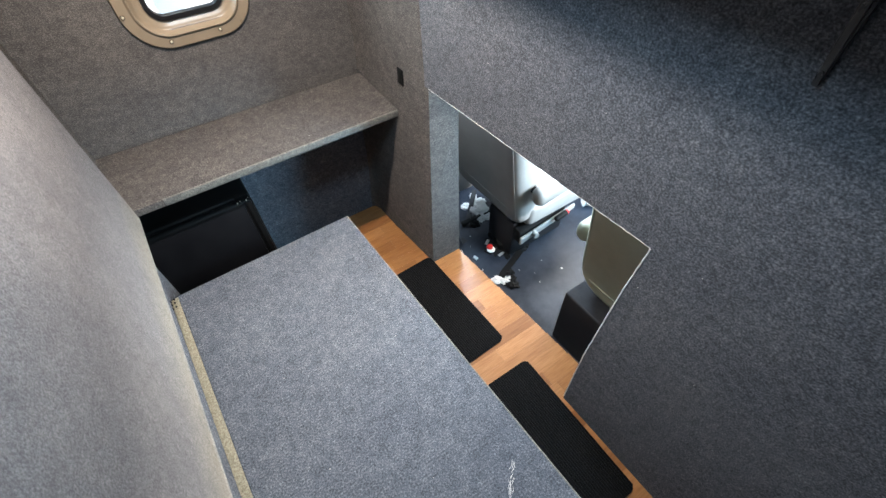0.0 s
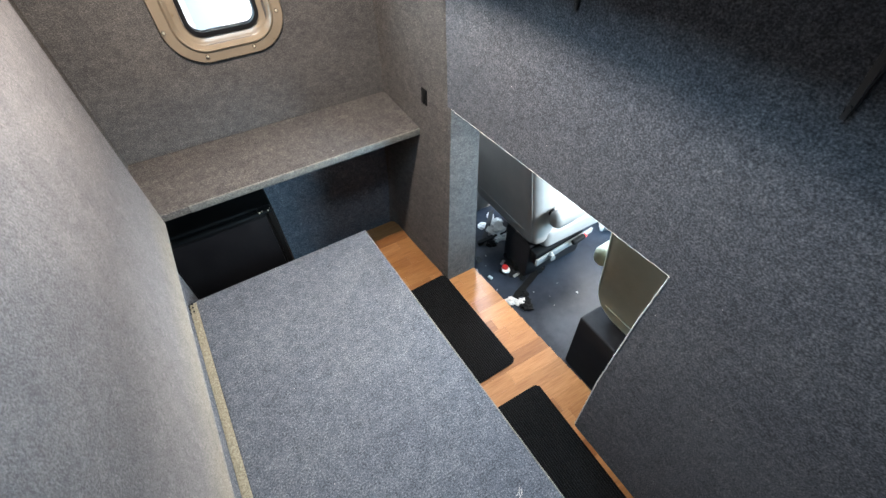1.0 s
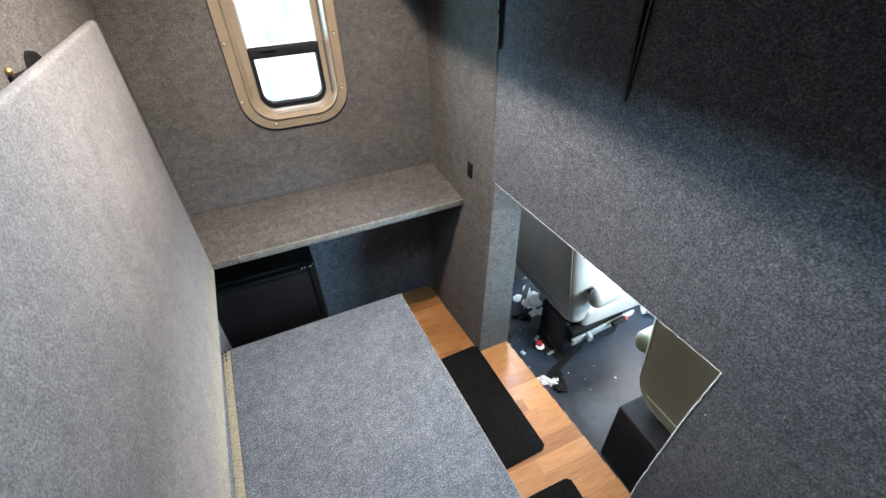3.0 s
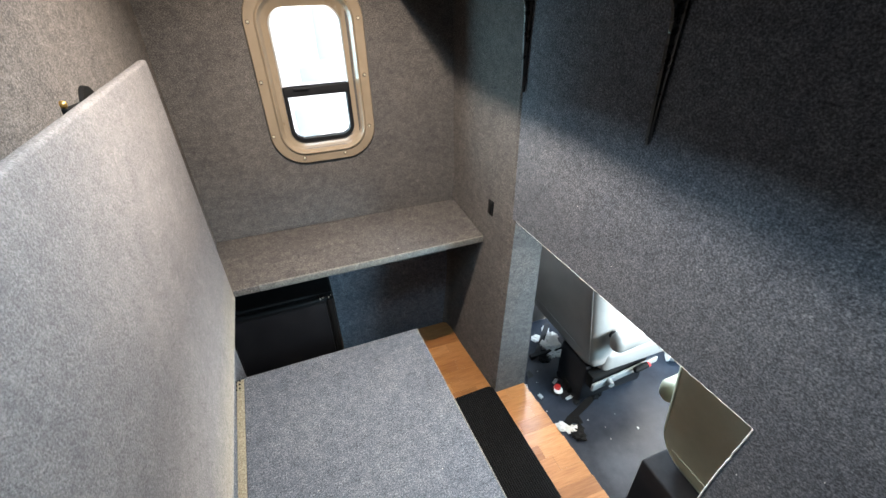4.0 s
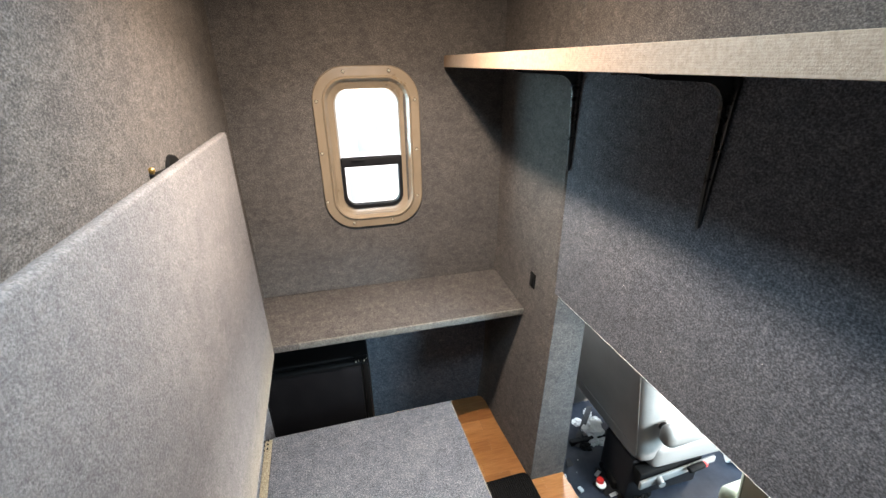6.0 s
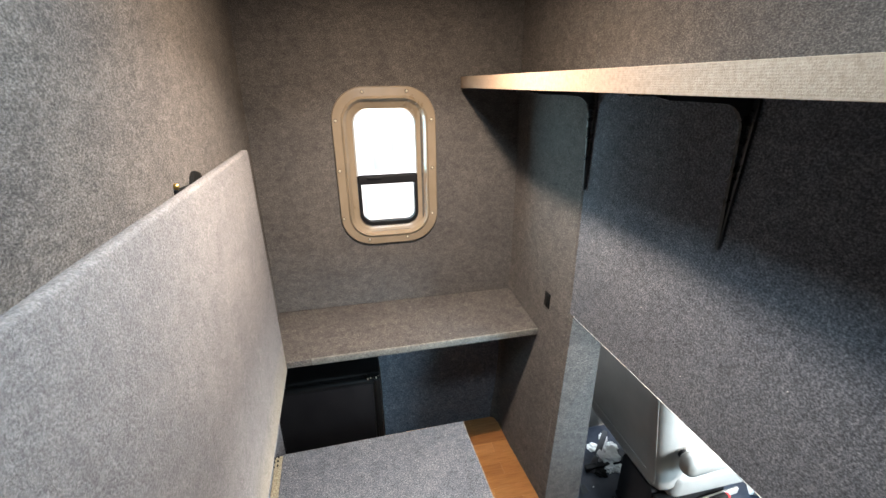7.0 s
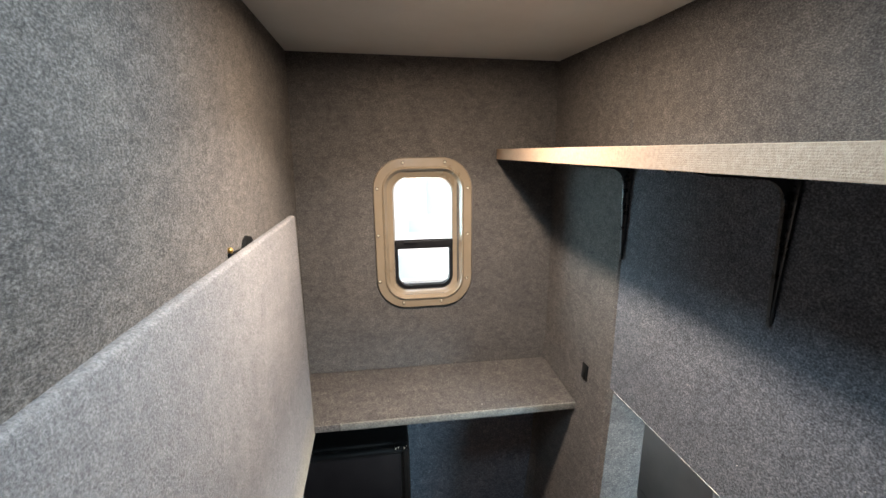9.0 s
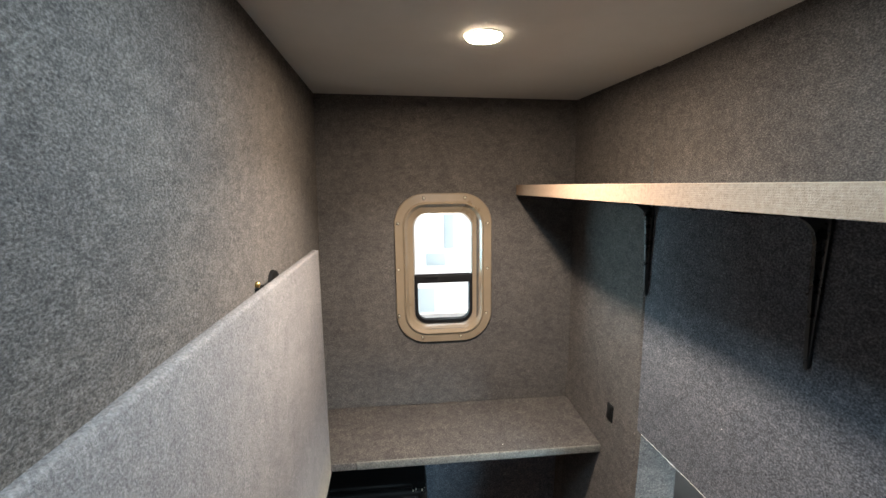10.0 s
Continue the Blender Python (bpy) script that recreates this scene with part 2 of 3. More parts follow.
def tube(points, r, seg=8, flat=1.0):
    """A bent rod through some points."""
    bm = bmesh.new()
    pts = [Vector(p) for p in points]
    rings = []
    for i, p in enumerate(pts):
        d = (pts[min(i + 1, len(pts) - 1)] - pts[max(i - 1, 0)]).normalized()
        side = d.cross(Vector((0.13, 0.2, 1))).normalized()
        up = d.cross(side)
        rings.append([bm.verts.new(p + r * (math.cos(a) * side + flat * math.sin(a) * up)) for a in (2 * math.pi * k / seg for k in range(seg))])
    for a, b in zip(rings, rings[1:]):
        for k in range(seg):
            bm.faces.new((a[k], a[(k + 1) % seg], b[(k + 1) % seg], b[k]))
    bm.faces.new(rings[0])
    bm.faces.new(rings[-1])
    return bm


def rounded_loop(x0, x1, z0, z1, r, y, n=8):
    pts = []
    for cx, cz, a0 in ((x1 - r, z1 - r, 0), (x0 + r, z1 - r, 90), (x0 + r, z0 + r, 180), (x1 - r, z0 + r, 270)):
        for k in range(n + 1):
            a = radians(a0 + 90 * k / n)
            pts.append(Vector((cx + r * math.cos(a), y, cz + r * math.sin(a))))
    return pts


def loft(loops, cap_first=False, cap_last=False, closed=False):
    bm = bmesh.new()
    rings = [[bm.verts.new(p) for p in lp] for lp in loops]
    pairs = list(zip(rings, rings[1:])) + ([(rings[-1], rings[0])] if closed else [])
    for a, b in pairs:
        n = len(a)
        for k in range(n):
            bm.faces.new((a[k], a[(k + 1) % n], b[(k + 1) % n], b[k]))
    if cap_first:
        bm.faces.new(rings[0])
    if cap_last:
        bm.faces.new(rings[-1])
    return bm


# ---- plan ----
YW = 1.925          # inner face of the window wall
ZC = 2.181          # ceiling, about its middle
YN = -0.52          # inner face of the wall on the near side
OP_TOP = 0.985      # head of the opening to the cab
OP_N, OP_F = 0.391, 1.337
CAB_Z = -0.25


def skew(x, y, k=1.0):
    """The side wall's foot, the bench and the floor boards run a little askew."""
    return x + 0.036 * k * (1.6 - y)


def head_z(y):
    """The opening's head drops a little towards the window wall."""
    return float(np.interp(y, [0.377, 1.362], [0.998, 0.969]))


def partition_x(y, z):
    low = np.interp(y, [-0.6, 0.43, 1.34, 1.70, 1.88, 1.91, 1.925], [0.765, 0.752, 0.703, 0.675, 0.669, 0.655, 0.625])
    top = np.interp(y, [1.392, 1.394, 1.59, 1.925], [0.755, 0.749, 0.739, 0.722])
    k = min(1.0, max(0.0, z / 0.96))
    return float(low + (top - low) * k)


# ---- structure ----
def build_floor():
    structure("floor", rbox((-0.60, YN - 0.1, -0.06), (0.86, YW + 0.06, -0.010), 0), CHIPBOARD, "plywood subfloor of the living compartment", "floor", False)


def build_window_wall():
    hx0, hx1, hz0, hz1 = -0.035, 0.285, 1.18, 1.725
    xs, zs = [-0.62, hx0, hx1, 0.90], [-0.06, hz0, hz1, ZC + 0.05]
    bm = bmesh.new()
    for y in (YW, YW + 0.05):
        g = [[bm.verts.new((x, y, z)) for z in zs] for x in xs]
        for i in range(3):
            for k in range(3):
                if (i, k) != (1, 1):
                    bm.faces.new((g[i][k], g[i + 1][k], g[i + 1][k + 1], g[i][k + 1]))
    bm.verts.ensure_lookup_table()
    a, b = bm.verts[:16], bm.verts[16:32]
    hole = [5, 9, 10, 6]
    for p, q in zip(hole, hole[1:] + hole[:1]):
        bm.faces.new((a[p], a[q], b[q], b[p]))
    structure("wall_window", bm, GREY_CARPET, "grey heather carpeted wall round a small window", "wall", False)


def build_lower_back():
    # thin board added so that the wall here carries blue daylight as colour
    structure("wall_under_counter", rbox((-0.40, YW - 0.006, 0.0), (0.672, YW, 0.75), 0), BLUE_LIT_CARPET, "grey carpeted wall below the counter, blue daylight in its colour", "wall", False)


def build_partition():
    ys = [YN - 0.05, -0.1, OP_N, 0.85, OP_F, 1.388, 1.394, 1.59, 1.70, 1.88, 1.91, YW]
    zs = [-0.05, 0.02, 0.4, 0.8, OP_TOP, 1.5, 1.79, ZC + 0.05]
    bm = bmesh.new()
    front = {}
    for i, y in enumerate(ys):
        for k, z in enumerate(zs):
            yy, zz = y, z
            if i == 2 and k < 5:
                yy += (0.018, 0.018, 0.018, 0.0, -0.014)[k]
            if i == 4 and k < 5:
                yy += 0.026 * max(0.0, z) / OP_TOP
            if k == 4:
                zz = head_z(y)
            front[i, k] = bm.verts.new((partition_x(yy, zz), yy, zz))
    back = {(i, k): bm.verts.new((0.872, ys[i], head_z(ys[i]) if k == 4 else zs[k])) for i in range(len(ys)) for k in range(len(zs))}
    hole = {(i, k) for i in (2, 3) for k in range(4)}
    for i in range(len(ys) - 1):
        for k in range(len(zs) - 1):
            if (i, k) in hole:
                continue
            for g in (front, back):
                bm.faces.new((g[i, k], g[i + 1, k], g[i + 1, k + 1], g[i, k + 1]))
    for k in range(4):
        for i in (2, 4):
            bm.faces.new((front[i, k], front[i, k + 1], back[i, k + 1], back[i, k]))
    for i in (2, 3):
        bm.faces.new((front[i, 4], front[i + 1, 4], back[i + 1, 4], back[i, 4]))
    bm.faces.ensure_lookup_table()
    for f in bm.faces:
        c = f.calc_center_median()
        f.material_index = 1 if c.z < 1.79 and (c.y < 1.336 or (c.z > OP_TOP - 0.02 and c.y < 1.39)) else 0
    ob = structure("wall_partition", bm, GREY_CARPET, "two-tone grey carpeted partition with an opening to the cab", "wall", False)
    ob.data.materials.append(DARK_CARPET)


def sheet(xa, xb, ya, yb, za, zb, ka, kb, r=0.0, seg=2):
    """An upright board from xa to xb, askew by ka at its foot and kb at its top."""
    return hexa([(skew(xa, ya, ka), ya, za), (skew(xb, ya, ka), ya, za), (skew(xb, yb, ka), yb, za), (skew(xa, yb, ka), yb, za),
                 (skew(xa, ya, kb), ya, zb), (skew(xb, ya, kb), ya, zb), (skew(xb, yb, kb), yb, zb), (skew(xa, yb, kb), yb, zb)], r, seg)


def build_left_wall():
    ya, yb, za, zb = YN - 0.05, YW, 1.45, ZC + 0.06
    bm = hexa([(-0.52, ya, za), (skew(-0.384, ya, 0.90), ya, za), (skew(-0.384, yb, 0.90), yb, za), (-0.52, yb, za),
               (-0.52, ya, zb), (skew(-0.371, ya, 0.86), ya, zb), (skew(-0.371, yb, 0.86), yb, zb), (-0.52, yb, zb)])
    structure("wall_side_upper", bm, GREY_CARPET_LIT, "tall grey heather carpeted side wall", "wall", False)
    structure("wall_side_middle", sheet(-0.50, -0.386, YN - 0.05, YW, 0.70, 1.448, 0.7, 0.7), GREY_CARPET, "grey carpeted side wall behind the fold-down panel", "wall", False)
    structure("wall_side_lower", sheet(-0.52, -0.4085, YN - 0.05, YW, -0.01, 0.698, 1.0, 1.0), BLUE_LIT_CARPET, "recessed lower side wall in grey carpet", "wall", False)


def build_ceiling():
    # a hair lower towards the cab
    ya, yb, za, zb = YN - 0.1, YW + 0.06, 2.195, 2.168
    bm = hexa([(-0.62, ya, za), (0.90, ya, zb), (0.90, yb, zb), (-0.62, yb, za), (-0.62, ya, za + 0.04), (0.90, ya, zb + 0.04), (0.90, yb, zb + 0.04), (-0.62, yb, za + 0.04)])
    structure("ceiling", bm, CEILING_PAINT, "plain pale grey ceiling panel", "ceiling", False)


def build_near_wall():
    # unseen wall, added to close the space; dark carpet keeps bounced light low
    structure("wall_near", rbox((-0.5, YN - 0.06, -0.05), (0.87, YN, ZC - 0.012), 0), DARK_CARPET, "unseen dark carpeted wall, added to close the compartment", "wall", False)


# ---- window ----
def build_window():
    win = thing("window_1", (0.124, YW, 1.12), "small tan-framed vehicle window with two panes", "window", kind="structure")
    X0, X1, Z0, Z1 = -0.074, 0.351, 1.121, 1.784
    prof = [(0.0, 0.0), (0.0, -0.007), (0.003, -0.011), (0.036, -0.013), (0.0395, -0.0175), (0.043, -0.0200), (0.0465, -0.0190), (0.050, -0.013), (0.057, 0.000), (0.060, 0.002), (0.064, 0.003), (0.070, 0.0055), (0.076, 0.0095), (0.082, 0.0115), (0.087, 0.013), (0.088, 0.034), (0.074, 0.036), (0.040, 0.008)]
    loops = [rounded_loop(X0 + o, X1 - o, Z0 + o, Z1 - o, max(0.03, 0.132 - o * 0.9), YW + d, 12) for o, d in prof]
    part("window_frame", loft(loops, closed=True), TAN_FRAME, win, "tan moulded surround with rounded corners")
    sx = [(-0.057, 1.658), (-0.060, 1.457), (-0.062, 1.25), (0.040, 1.146), (0.210, 1.146), (0.327, 1.248), (0.331, 1.452), (0.331, 1.653), (0.232, 1.764), (0.055, 1.764)]
    for x, z in sx:
        bm = cyl((x, YW - 0.011, z), (x, YW - 0.0185, z), 0.0058, 0.0034, 14)
        cyl((x, YW - 0.0170, z), (x, YW - 0.0192, z), 0.0022, 0.0018, 6, bm)
        head = part("screw", bm, SCREW, win, "small brass screw head")
        part("recess", cyl((x, YW - 0.010, z), (x, YW - 0.0138, z), 0.0078, 0.0070, 16), WASHER_BROWN, head)
    gx0, gx1, gz0, gz1 = 0.008, 0.267, 1.206, 1.697
    zm = 1.410
    # thin pale seal of the upper pane, thick black seal of the lower, sliding one
    o = [rounded_loop(gx0 - 0.001, gx1 + 0.001, gz0 - 0.001, gz1 + 0.001, 0.060, YW + 0.011, 10), rounded_loop(gx0 + 0.0045, gx1 - 0.0045, gz0 + 0.0045, gz1 - 0.0045, 0.056, YW + 0.010, 10),
         rounded_loop(gx0 + 0.0055, gx1 - 0.0055, gz0 + 0.0055, gz1 - 0.0055, 0.055, YW + 0.034, 10), rounded_loop(gx0 - 0.004, gx1 + 0.004, gz0 - 0.004, gz1 + 0.004, 0.060, YW + 0.034, 10)]
    part("seal", loft(o, closed=True), ALU, win, "thin bright metal bead round the glass")
    o = []
    for off, d in ((0.0, 0.004), (0.015, 0.002), (0.016, 0.030), (0.0, 0.032)):
        lp = rounded_loop(gx0 + off, gx1 - off, gz0 + off, zm + 0.016 - off, 0.056 - off, YW + d, 10)
        o.append([Vector((p.x, p.y, p.z)) if p.z < zm - 0.05 else Vector((gx0 + off if p.x < 0.124 else gx1 - off, p.y, min(p.z, zm + 0.016 - off))) for p in lp])
    part("sliding_frame", loft(o, closed=True), GASKET, win, "black frame of the sliding lower pane")
    part("middle_bar", rbox((gx0 + 0.003, YW + 0.001, zm - 0.021), (gx1 - 0.003, YW + 0.024, zm + 0.016), 0.005, 3), GASKET, win, "black meeting bar between the panes")
    part("finger_pull", rbox((0.05, YW - 0.006, zm + 0.004), (0.11, YW + 0.003, zm + 0.012), 0.002), GASKET, win)
    for z0, z1, y in ((zm, gz1 + 0.002, YW + 0.024), (gz0 + 0.004, zm, YW + 0.017)):
        p = part("pane", rbox((gx0 - 0.001, y, z0), (gx1 + 0.001, y + 0.003, z1), 0), GLASS, win, "clear glass pane", False)
        p.visible_shadow = False


def build_outside():
    bm = bmesh.new()
    vs = [bm.verts.new(c) for c in ((-400, -400, -1.0), (400, -400, -1.0), (400, 400, -1.0), (-400, 400, -1.0))]
    bm.faces.new(vs)
    structure("ground", bm, CONCRETE, "pale concrete yard outside the vehicle", "ground", False)
    # added backdrop that fills the window with white; slabs stand for faint bluish shapes
    house = thing("building", (0.0, 9.0, -1.0), "white backdrop wall added outside the window", "building")
    part("wall", rbox((-9, 9.0, -1.0), (9, 15, 7.5), 0.02), WHITE_WALL, house)
    part("roof", rbox((-9.4, 8.6, 7.5), (9.4, 15.4, 7.8), 0.05), CAB_TRIM, house)
    for x, z0, z1, w in ((0.95, 0.45, 1.35, 0.22), (0.66, 0.08, 0.36, 0.42), (0.42, -0.95, -0.40, 0.42), (0.05, 1.25, 1.5, 0.3)):
        part("shutter", rbox((x - w / 2, 8.985, z0), (x + w / 2, 9.02, z1), 0.006), SHADE_WALL, house, "pale blue grey slab for a faint shape outside")


# ---- living compartment ----
def build_counter():
    c = thing("counter", (0.2, 1.76, 0.74), "grey carpeted counter shelf under the window", "counter")
    x0, x1 = -0.40, 0.750
    bm = hexa([(x0, 1.592, 0.752), (x1, 1.592, 0.752), (x1 - 0.016, YW - 0.002, 0.772), (x0, YW - 0.002, 0.772), (x0, 1.592, 0.783), (x1, 1.592, 0.783), (x1 - 0.016, YW - 0.002, 0.822), (x0, YW - 0.002, 0.826)], 0.009, 3)
    part("top", bm, GREY_CARPET_DIMMED, c)
    part("front_lip", rbox((-0.236, 1.588, 0.7505), (x1 - 0.004, 1.596, 0.7825), 0.004, 3), EDGE_LIP, c, "paler carpet wrapped round the front edge")
    part("lip_patch", rbox((x0 + 0.01, 1.5895, 0.751), (-0.2365, 1.596, 0.782), 0.004, 3), GREY_CARPET, c, "short darker carpet patch on the front edge")


PALE_EDGE_CARPET = carpet("pale_edge_carpet", (0.1024, 0.0986, 0.0896), (0.2016, 0.1946, 0.1779), (0.3136, 0.3040, 0.2816))
EDGE_LIP = carpet("counter_edge_carpet", (0.0640, 0.0627, 0.0576), (0.1280, 0.1248, 0.1139), (0.2176, 0.2112, 0.1920))


def build_fridge():
    f = thing("mini_fridge", (-0.20, 1.76, 0.0), "black compact fridge tucked under the counter", "fridge")
    x0, x1, y, h = -0.450, 0.034, 1.640, 0.604
    part("body", rbox((x0, y + 0.042, 0.02), (x1, YW - 0.03, h), 0.012, 3), FRIDGE_BLACK, f)
    d = part("door", rbox((x0, y, 0.03), (x1, y + 0.038, h - 0.004), 0.014, 4), FRIDGE_BLACK, f, "glossy black fridge door")
    part("door_inset", rbox((x0 + 0.045, y - 0.003, 0.10), (x1 - 0.040, y + 0.004, h - 0.022), 0.003), FRIDGE_INSET, d, "textured black door skin")
    part("edge_strip", rbox((x1 - 0.030, y - 0.006, 0.03), (x1 - 0.006, y + 0.006, h - 0.006), 0.005, 3), FRIDGE_BLACK, d)
    hg = part("hinge", rbox((x1 - 0.062, y + 0.004, h - 0.003), (x1 - 0.006, y + 0.040, h + 0.004), 0.003), FRIDGE_BLACK, f, "black top hinge cover")
    for dx, dy in ((0.058, 0.002), (0.046, 0.006), (0.022, 0.002), (0.012, 0.010)):
        part("hinge_screw", cyl((x1 - dx, y + dy, h - 0.002), (x1 - dx, y + dy, h + 0.005), 0.0022, seg=8), SCREW, hg, "tiny bright screw")
    for x in (x0 + 0.04, x1 - 0.04):
        for yy in (y + 0.07, YW - 0.08):
            part("foot", cyl((x, yy, 0.0), (x, yy, 0.024), 0.016, 0.013), GASKET, f)


FRIDGE_INSET = plain("fridge_door_skin", (0.004, 0.004, 0.005), (0.008, 0.008, 0.009), 9.0, 0.45, grain=0.5, fine=380.0, spec=0.10)


def build_bench():
    b = thing("bench_box", (0.0, 0.5, 0.0), "low carpeted bench box with a raw chipboard edge", "bench")
    yf, yn, h = 1.462, YN + 0.02, 0.45
    xl, xr = -0.380, 0.352
    bm = hexa([(skew(xl, yn), yn, h - 0.03), (skew(xr, yn), yn, h - 0.03), (skew(xr, yf), yf + 0.012, h - 0.03), (skew(xl, yf), yf, h - 0.03),
               (skew(xl, yn), yn, h), (skew(xr, yn), yn, h), (skew(xr, yf), yf + 0.012, h), (skew(xl, yf), yf, h)], 0.007, 3)
    part("lid", bm, BLUE_LIT_CARPET, b, "grey carpeted lid")
    edge = [(skew(xr - 0.001, y) + 0.0008 * noise.noise((2, y * 70, 3)), y + (0.010 if y > yf - 0.01 else 0), h - 0.0015 + 0.0008 * noise.noise((y * 90, 4, 1))) for y in (yn + (yf - yn) * i / 120 for i in range(121))]
    part("edge_fuzz", tube(edge, 0.0022, 6), PALE_EDGE_CARPET, b, "pale fuzz along the worn front edge")
    bm = bmesh.new()
    rng = random.Random(8)
    for k in range(26):
        u = rng.random()
        c = Vector((0.247 + 0.066 * u + rng.uniform(-0.006, 0.006), 0.212 + 0.064 * u + rng.uniform(-0.006, 0.006), h + 0.0008))
        a = math.atan2(0.064, 0.066) + rng.uniform(-0.5, 0.5)
        d = Vector((math.cos(a), math.sin(a), rng.uniform(-0.05, 0.05))) * rng.uniform(0.004, 0.010)
        cyl(c - d, c + d, 0.0007, 0.0004, 5, bm)
    part("raised_nap", bm, TRIM_THREAD, b, "streak of raised pale fibres")
    xs = xl - 0.029
    bm = bmesh.new()
    n = 260
    rows = []
    for i in range(n + 1):
        y = yn + (yf - 0.004 - yn) * i / n
        j = 0.0012 * noise.noise((0, y * 45, 0)) + 0.0022 * noise.noise((3, y * 260, 0))
        t = 0.002 * noise.noise((7, y * 240, 1))
        rows.append([bm.verts.new((skew(x, y), y, z)) for x, z in ((xs + j, h - 0.045), (xs + j, h - 0.012 + t), (xs + 0.010, h - 0.007 + t), (xl + 0.003 + j, h - 0.005 - t), (xl + 0.006, h - 0.045))])
    for p, q in zip(rows, rows[1:]):
        for k in range(4):
            bm.faces.new((p[k], p[k + 1], q[k + 1], q[k]))
    part("raw_edge", bm, CHIPBOARD, b, "rough unfinished chipboard edge")
    for x in (-0.408, -0.395):
        for yy in (yf - 0.012, yf - 0.03, yf - 0.052):
            yy += 0.004 * (x > -0.4)
            part("staple_hole", cyl((skew(x, yy), yy, h - 0.008), (skew(x, yy), yy, h - 0.0005), 0.0035, 0.0025, 7), GASKET, b)
    for nm, lo, hi in (("front_panel", (xr - 0.02, 0), (xr - 0.004, 0)), ("back_panel", (xl + 0.004, 0), (xl + 0.02, 0))):
        bm = hexa([(skew(lo[0], yn), yn, 0.0), (skew(hi[0], yn), yn, 0.0), (skew(hi[0], yf), yf, 0.0), (skew(lo[0], yf), yf, 0.0),
                   (skew(lo[0], yn), yn, h - 0.031), (skew(hi[0], yn), yn, h - 0.031), (skew(hi[0], yf), yf, h - 0.031), (skew(lo[0], yf), yf, h - 0.031)])
        part(nm, bm, BLUE_LIT_CARPET, b)
    part("end_panel", rbox((xl + 0.024, yf - 0.02, 0.0), (xr - 0.024, yf - 0.004, h - 0.031), 0.002), BLUE_LIT_CARPET, b)


def build_fold_panel():
    p = thing("fold_down_panel", (-0.33, 0.6, 0.74), "grey carpeted fold-down panel latched against the side wall", "panel")
    y0, y1, za, zb = YN + 0.02, 1.600, 0.745, 1.603
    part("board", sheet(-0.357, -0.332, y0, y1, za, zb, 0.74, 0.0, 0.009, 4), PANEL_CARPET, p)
    # pale strip: its colour holds the cream light that catches the lower edge
    part("bottom_edge", sheet(-0.356, -0.3312, y0, y1 - 0.003, za - 0.006, za + 0.014, 0.74, 0.72, 0.008, 4), PALE_EDGE_CARPET, p, "lower edge strip with cream light in its colour")
    xw = -0.367
    latch = thing("latch", (xw, 1.12, 1.59), "black turn latch with a brass pin on the side wall", "latch")
    part("turn_plate", cyl((xw, 1.172, 1.574), (xw + 0.008, 1.172, 1.574), 0.044, 0.042, 28), LATCH_BLACK, latch, "black half-round plate")
    part("arm", rbox((xw, 1.034, 1.576), (xw + 0.014, 1.122, 1.602), 0.005, 2, Matrix.Rotation(radians(-5), 4, "X")), LATCH_BLACK, latch)
    bm = cyl((xw + 0.005, 1.046, 1.590), (xw + 0.007, 1.044, 1.610), 0.0050, 0.0040, 12)
    bmesh.ops.create_uvsphere(bm, u_segments=14, v_segments=10, radius=0.0066, matrix=Matrix.Translation((xw + 0.007, 1.044, 1.611)))
    part("pin", bm, BRASS, latch, "small round-headed brass pin")


SHELF_DROP = 0.0050    # the shelf sinks a little towards the window wall


def build_shelf():
    s = thing("wall_shelf", (0.6, 0.7, 1.78), "long carpeted wall shelf with a ribbed beige edge", "shelf")
    x0, x1, y0, y1, z0, z1 = 0.452, 0.752, YN + 0.02, 1.920, 1.7745, 1.8135
    drop = SHELF_DROP * (y1 - y0)
    part("board", hexa([(x0 + 0.012, y0, z0 + drop), (x1, y0, z0 + drop), (x1, y1, z0), (x0 + 0.012, y1, z0),
                        (x0 + 0.012, y0, z1 + drop), (x1, y0, z1 + drop), (x1, y1, z1), (x0 + 0.012, y1, z1)], 0.004), GREY_CARPET, s)
    # ribbed edging that bends round the far end
    path = [(x0, y0 + (y1 - 0.03 - y0) * i / 12) for i in range(13)] + [(x0 + 0.03 * (1 - math.cos(a)), y1 - 0.03 + 0.03 * math.sin(a)) for a in (radians(15 * k) for k in range(1, 7))] + [(x0 + 0.05, y1), (x0 + 0.09, y1)]
    nrib = 12
    prof = [(0.014, z0 - 0.002)]
    for i in range(nrib):
        zb = z0 - 0.001 + (z1 - z0 + 0.002) * i / nrib
        dz = (z1 - z0 + 0.002) / nrib
        prof += [(0.0002, zb), (0.0, zb + dz * 0.3), (0.0, zb + dz * 0.7), (0.0002, zb + dz * 0.98)]
    prof += [(0.014, z1 + 0.002)]
    bm = bmesh.new()
    rows = []
    for i, (x, y) in enumerate(path):
        a, b = path[max(i - 1, 0)], path[min(i + 1, len(path) - 1)]
        d = Vector((b[0] - a[0], b[1] - a[1])).normalized()
        inward = Vector((d.y, -d.x))
        rows.append([bm.verts.new((x + inward.x * o, y + inward.y * o, z + SHELF_DROP * (y1 - y))) for o, z in prof])
    for p, q in zip(rows, rows[1:]):
        for k in range(len(prof) - 1):
            bm.faces.new((p[k], q[k], q[k + 1], p[k + 1]))
    part("edging", bm, EDGE_CARPET, s, "ribbed beige carpet edging")


def build_brackets():
    y = 1.380
    b = thing("shelf_bracket", (0.75, y, 1.60), "black steel shelf bracket with a tapered leg", "bracket", "brackets under the wall shelf")
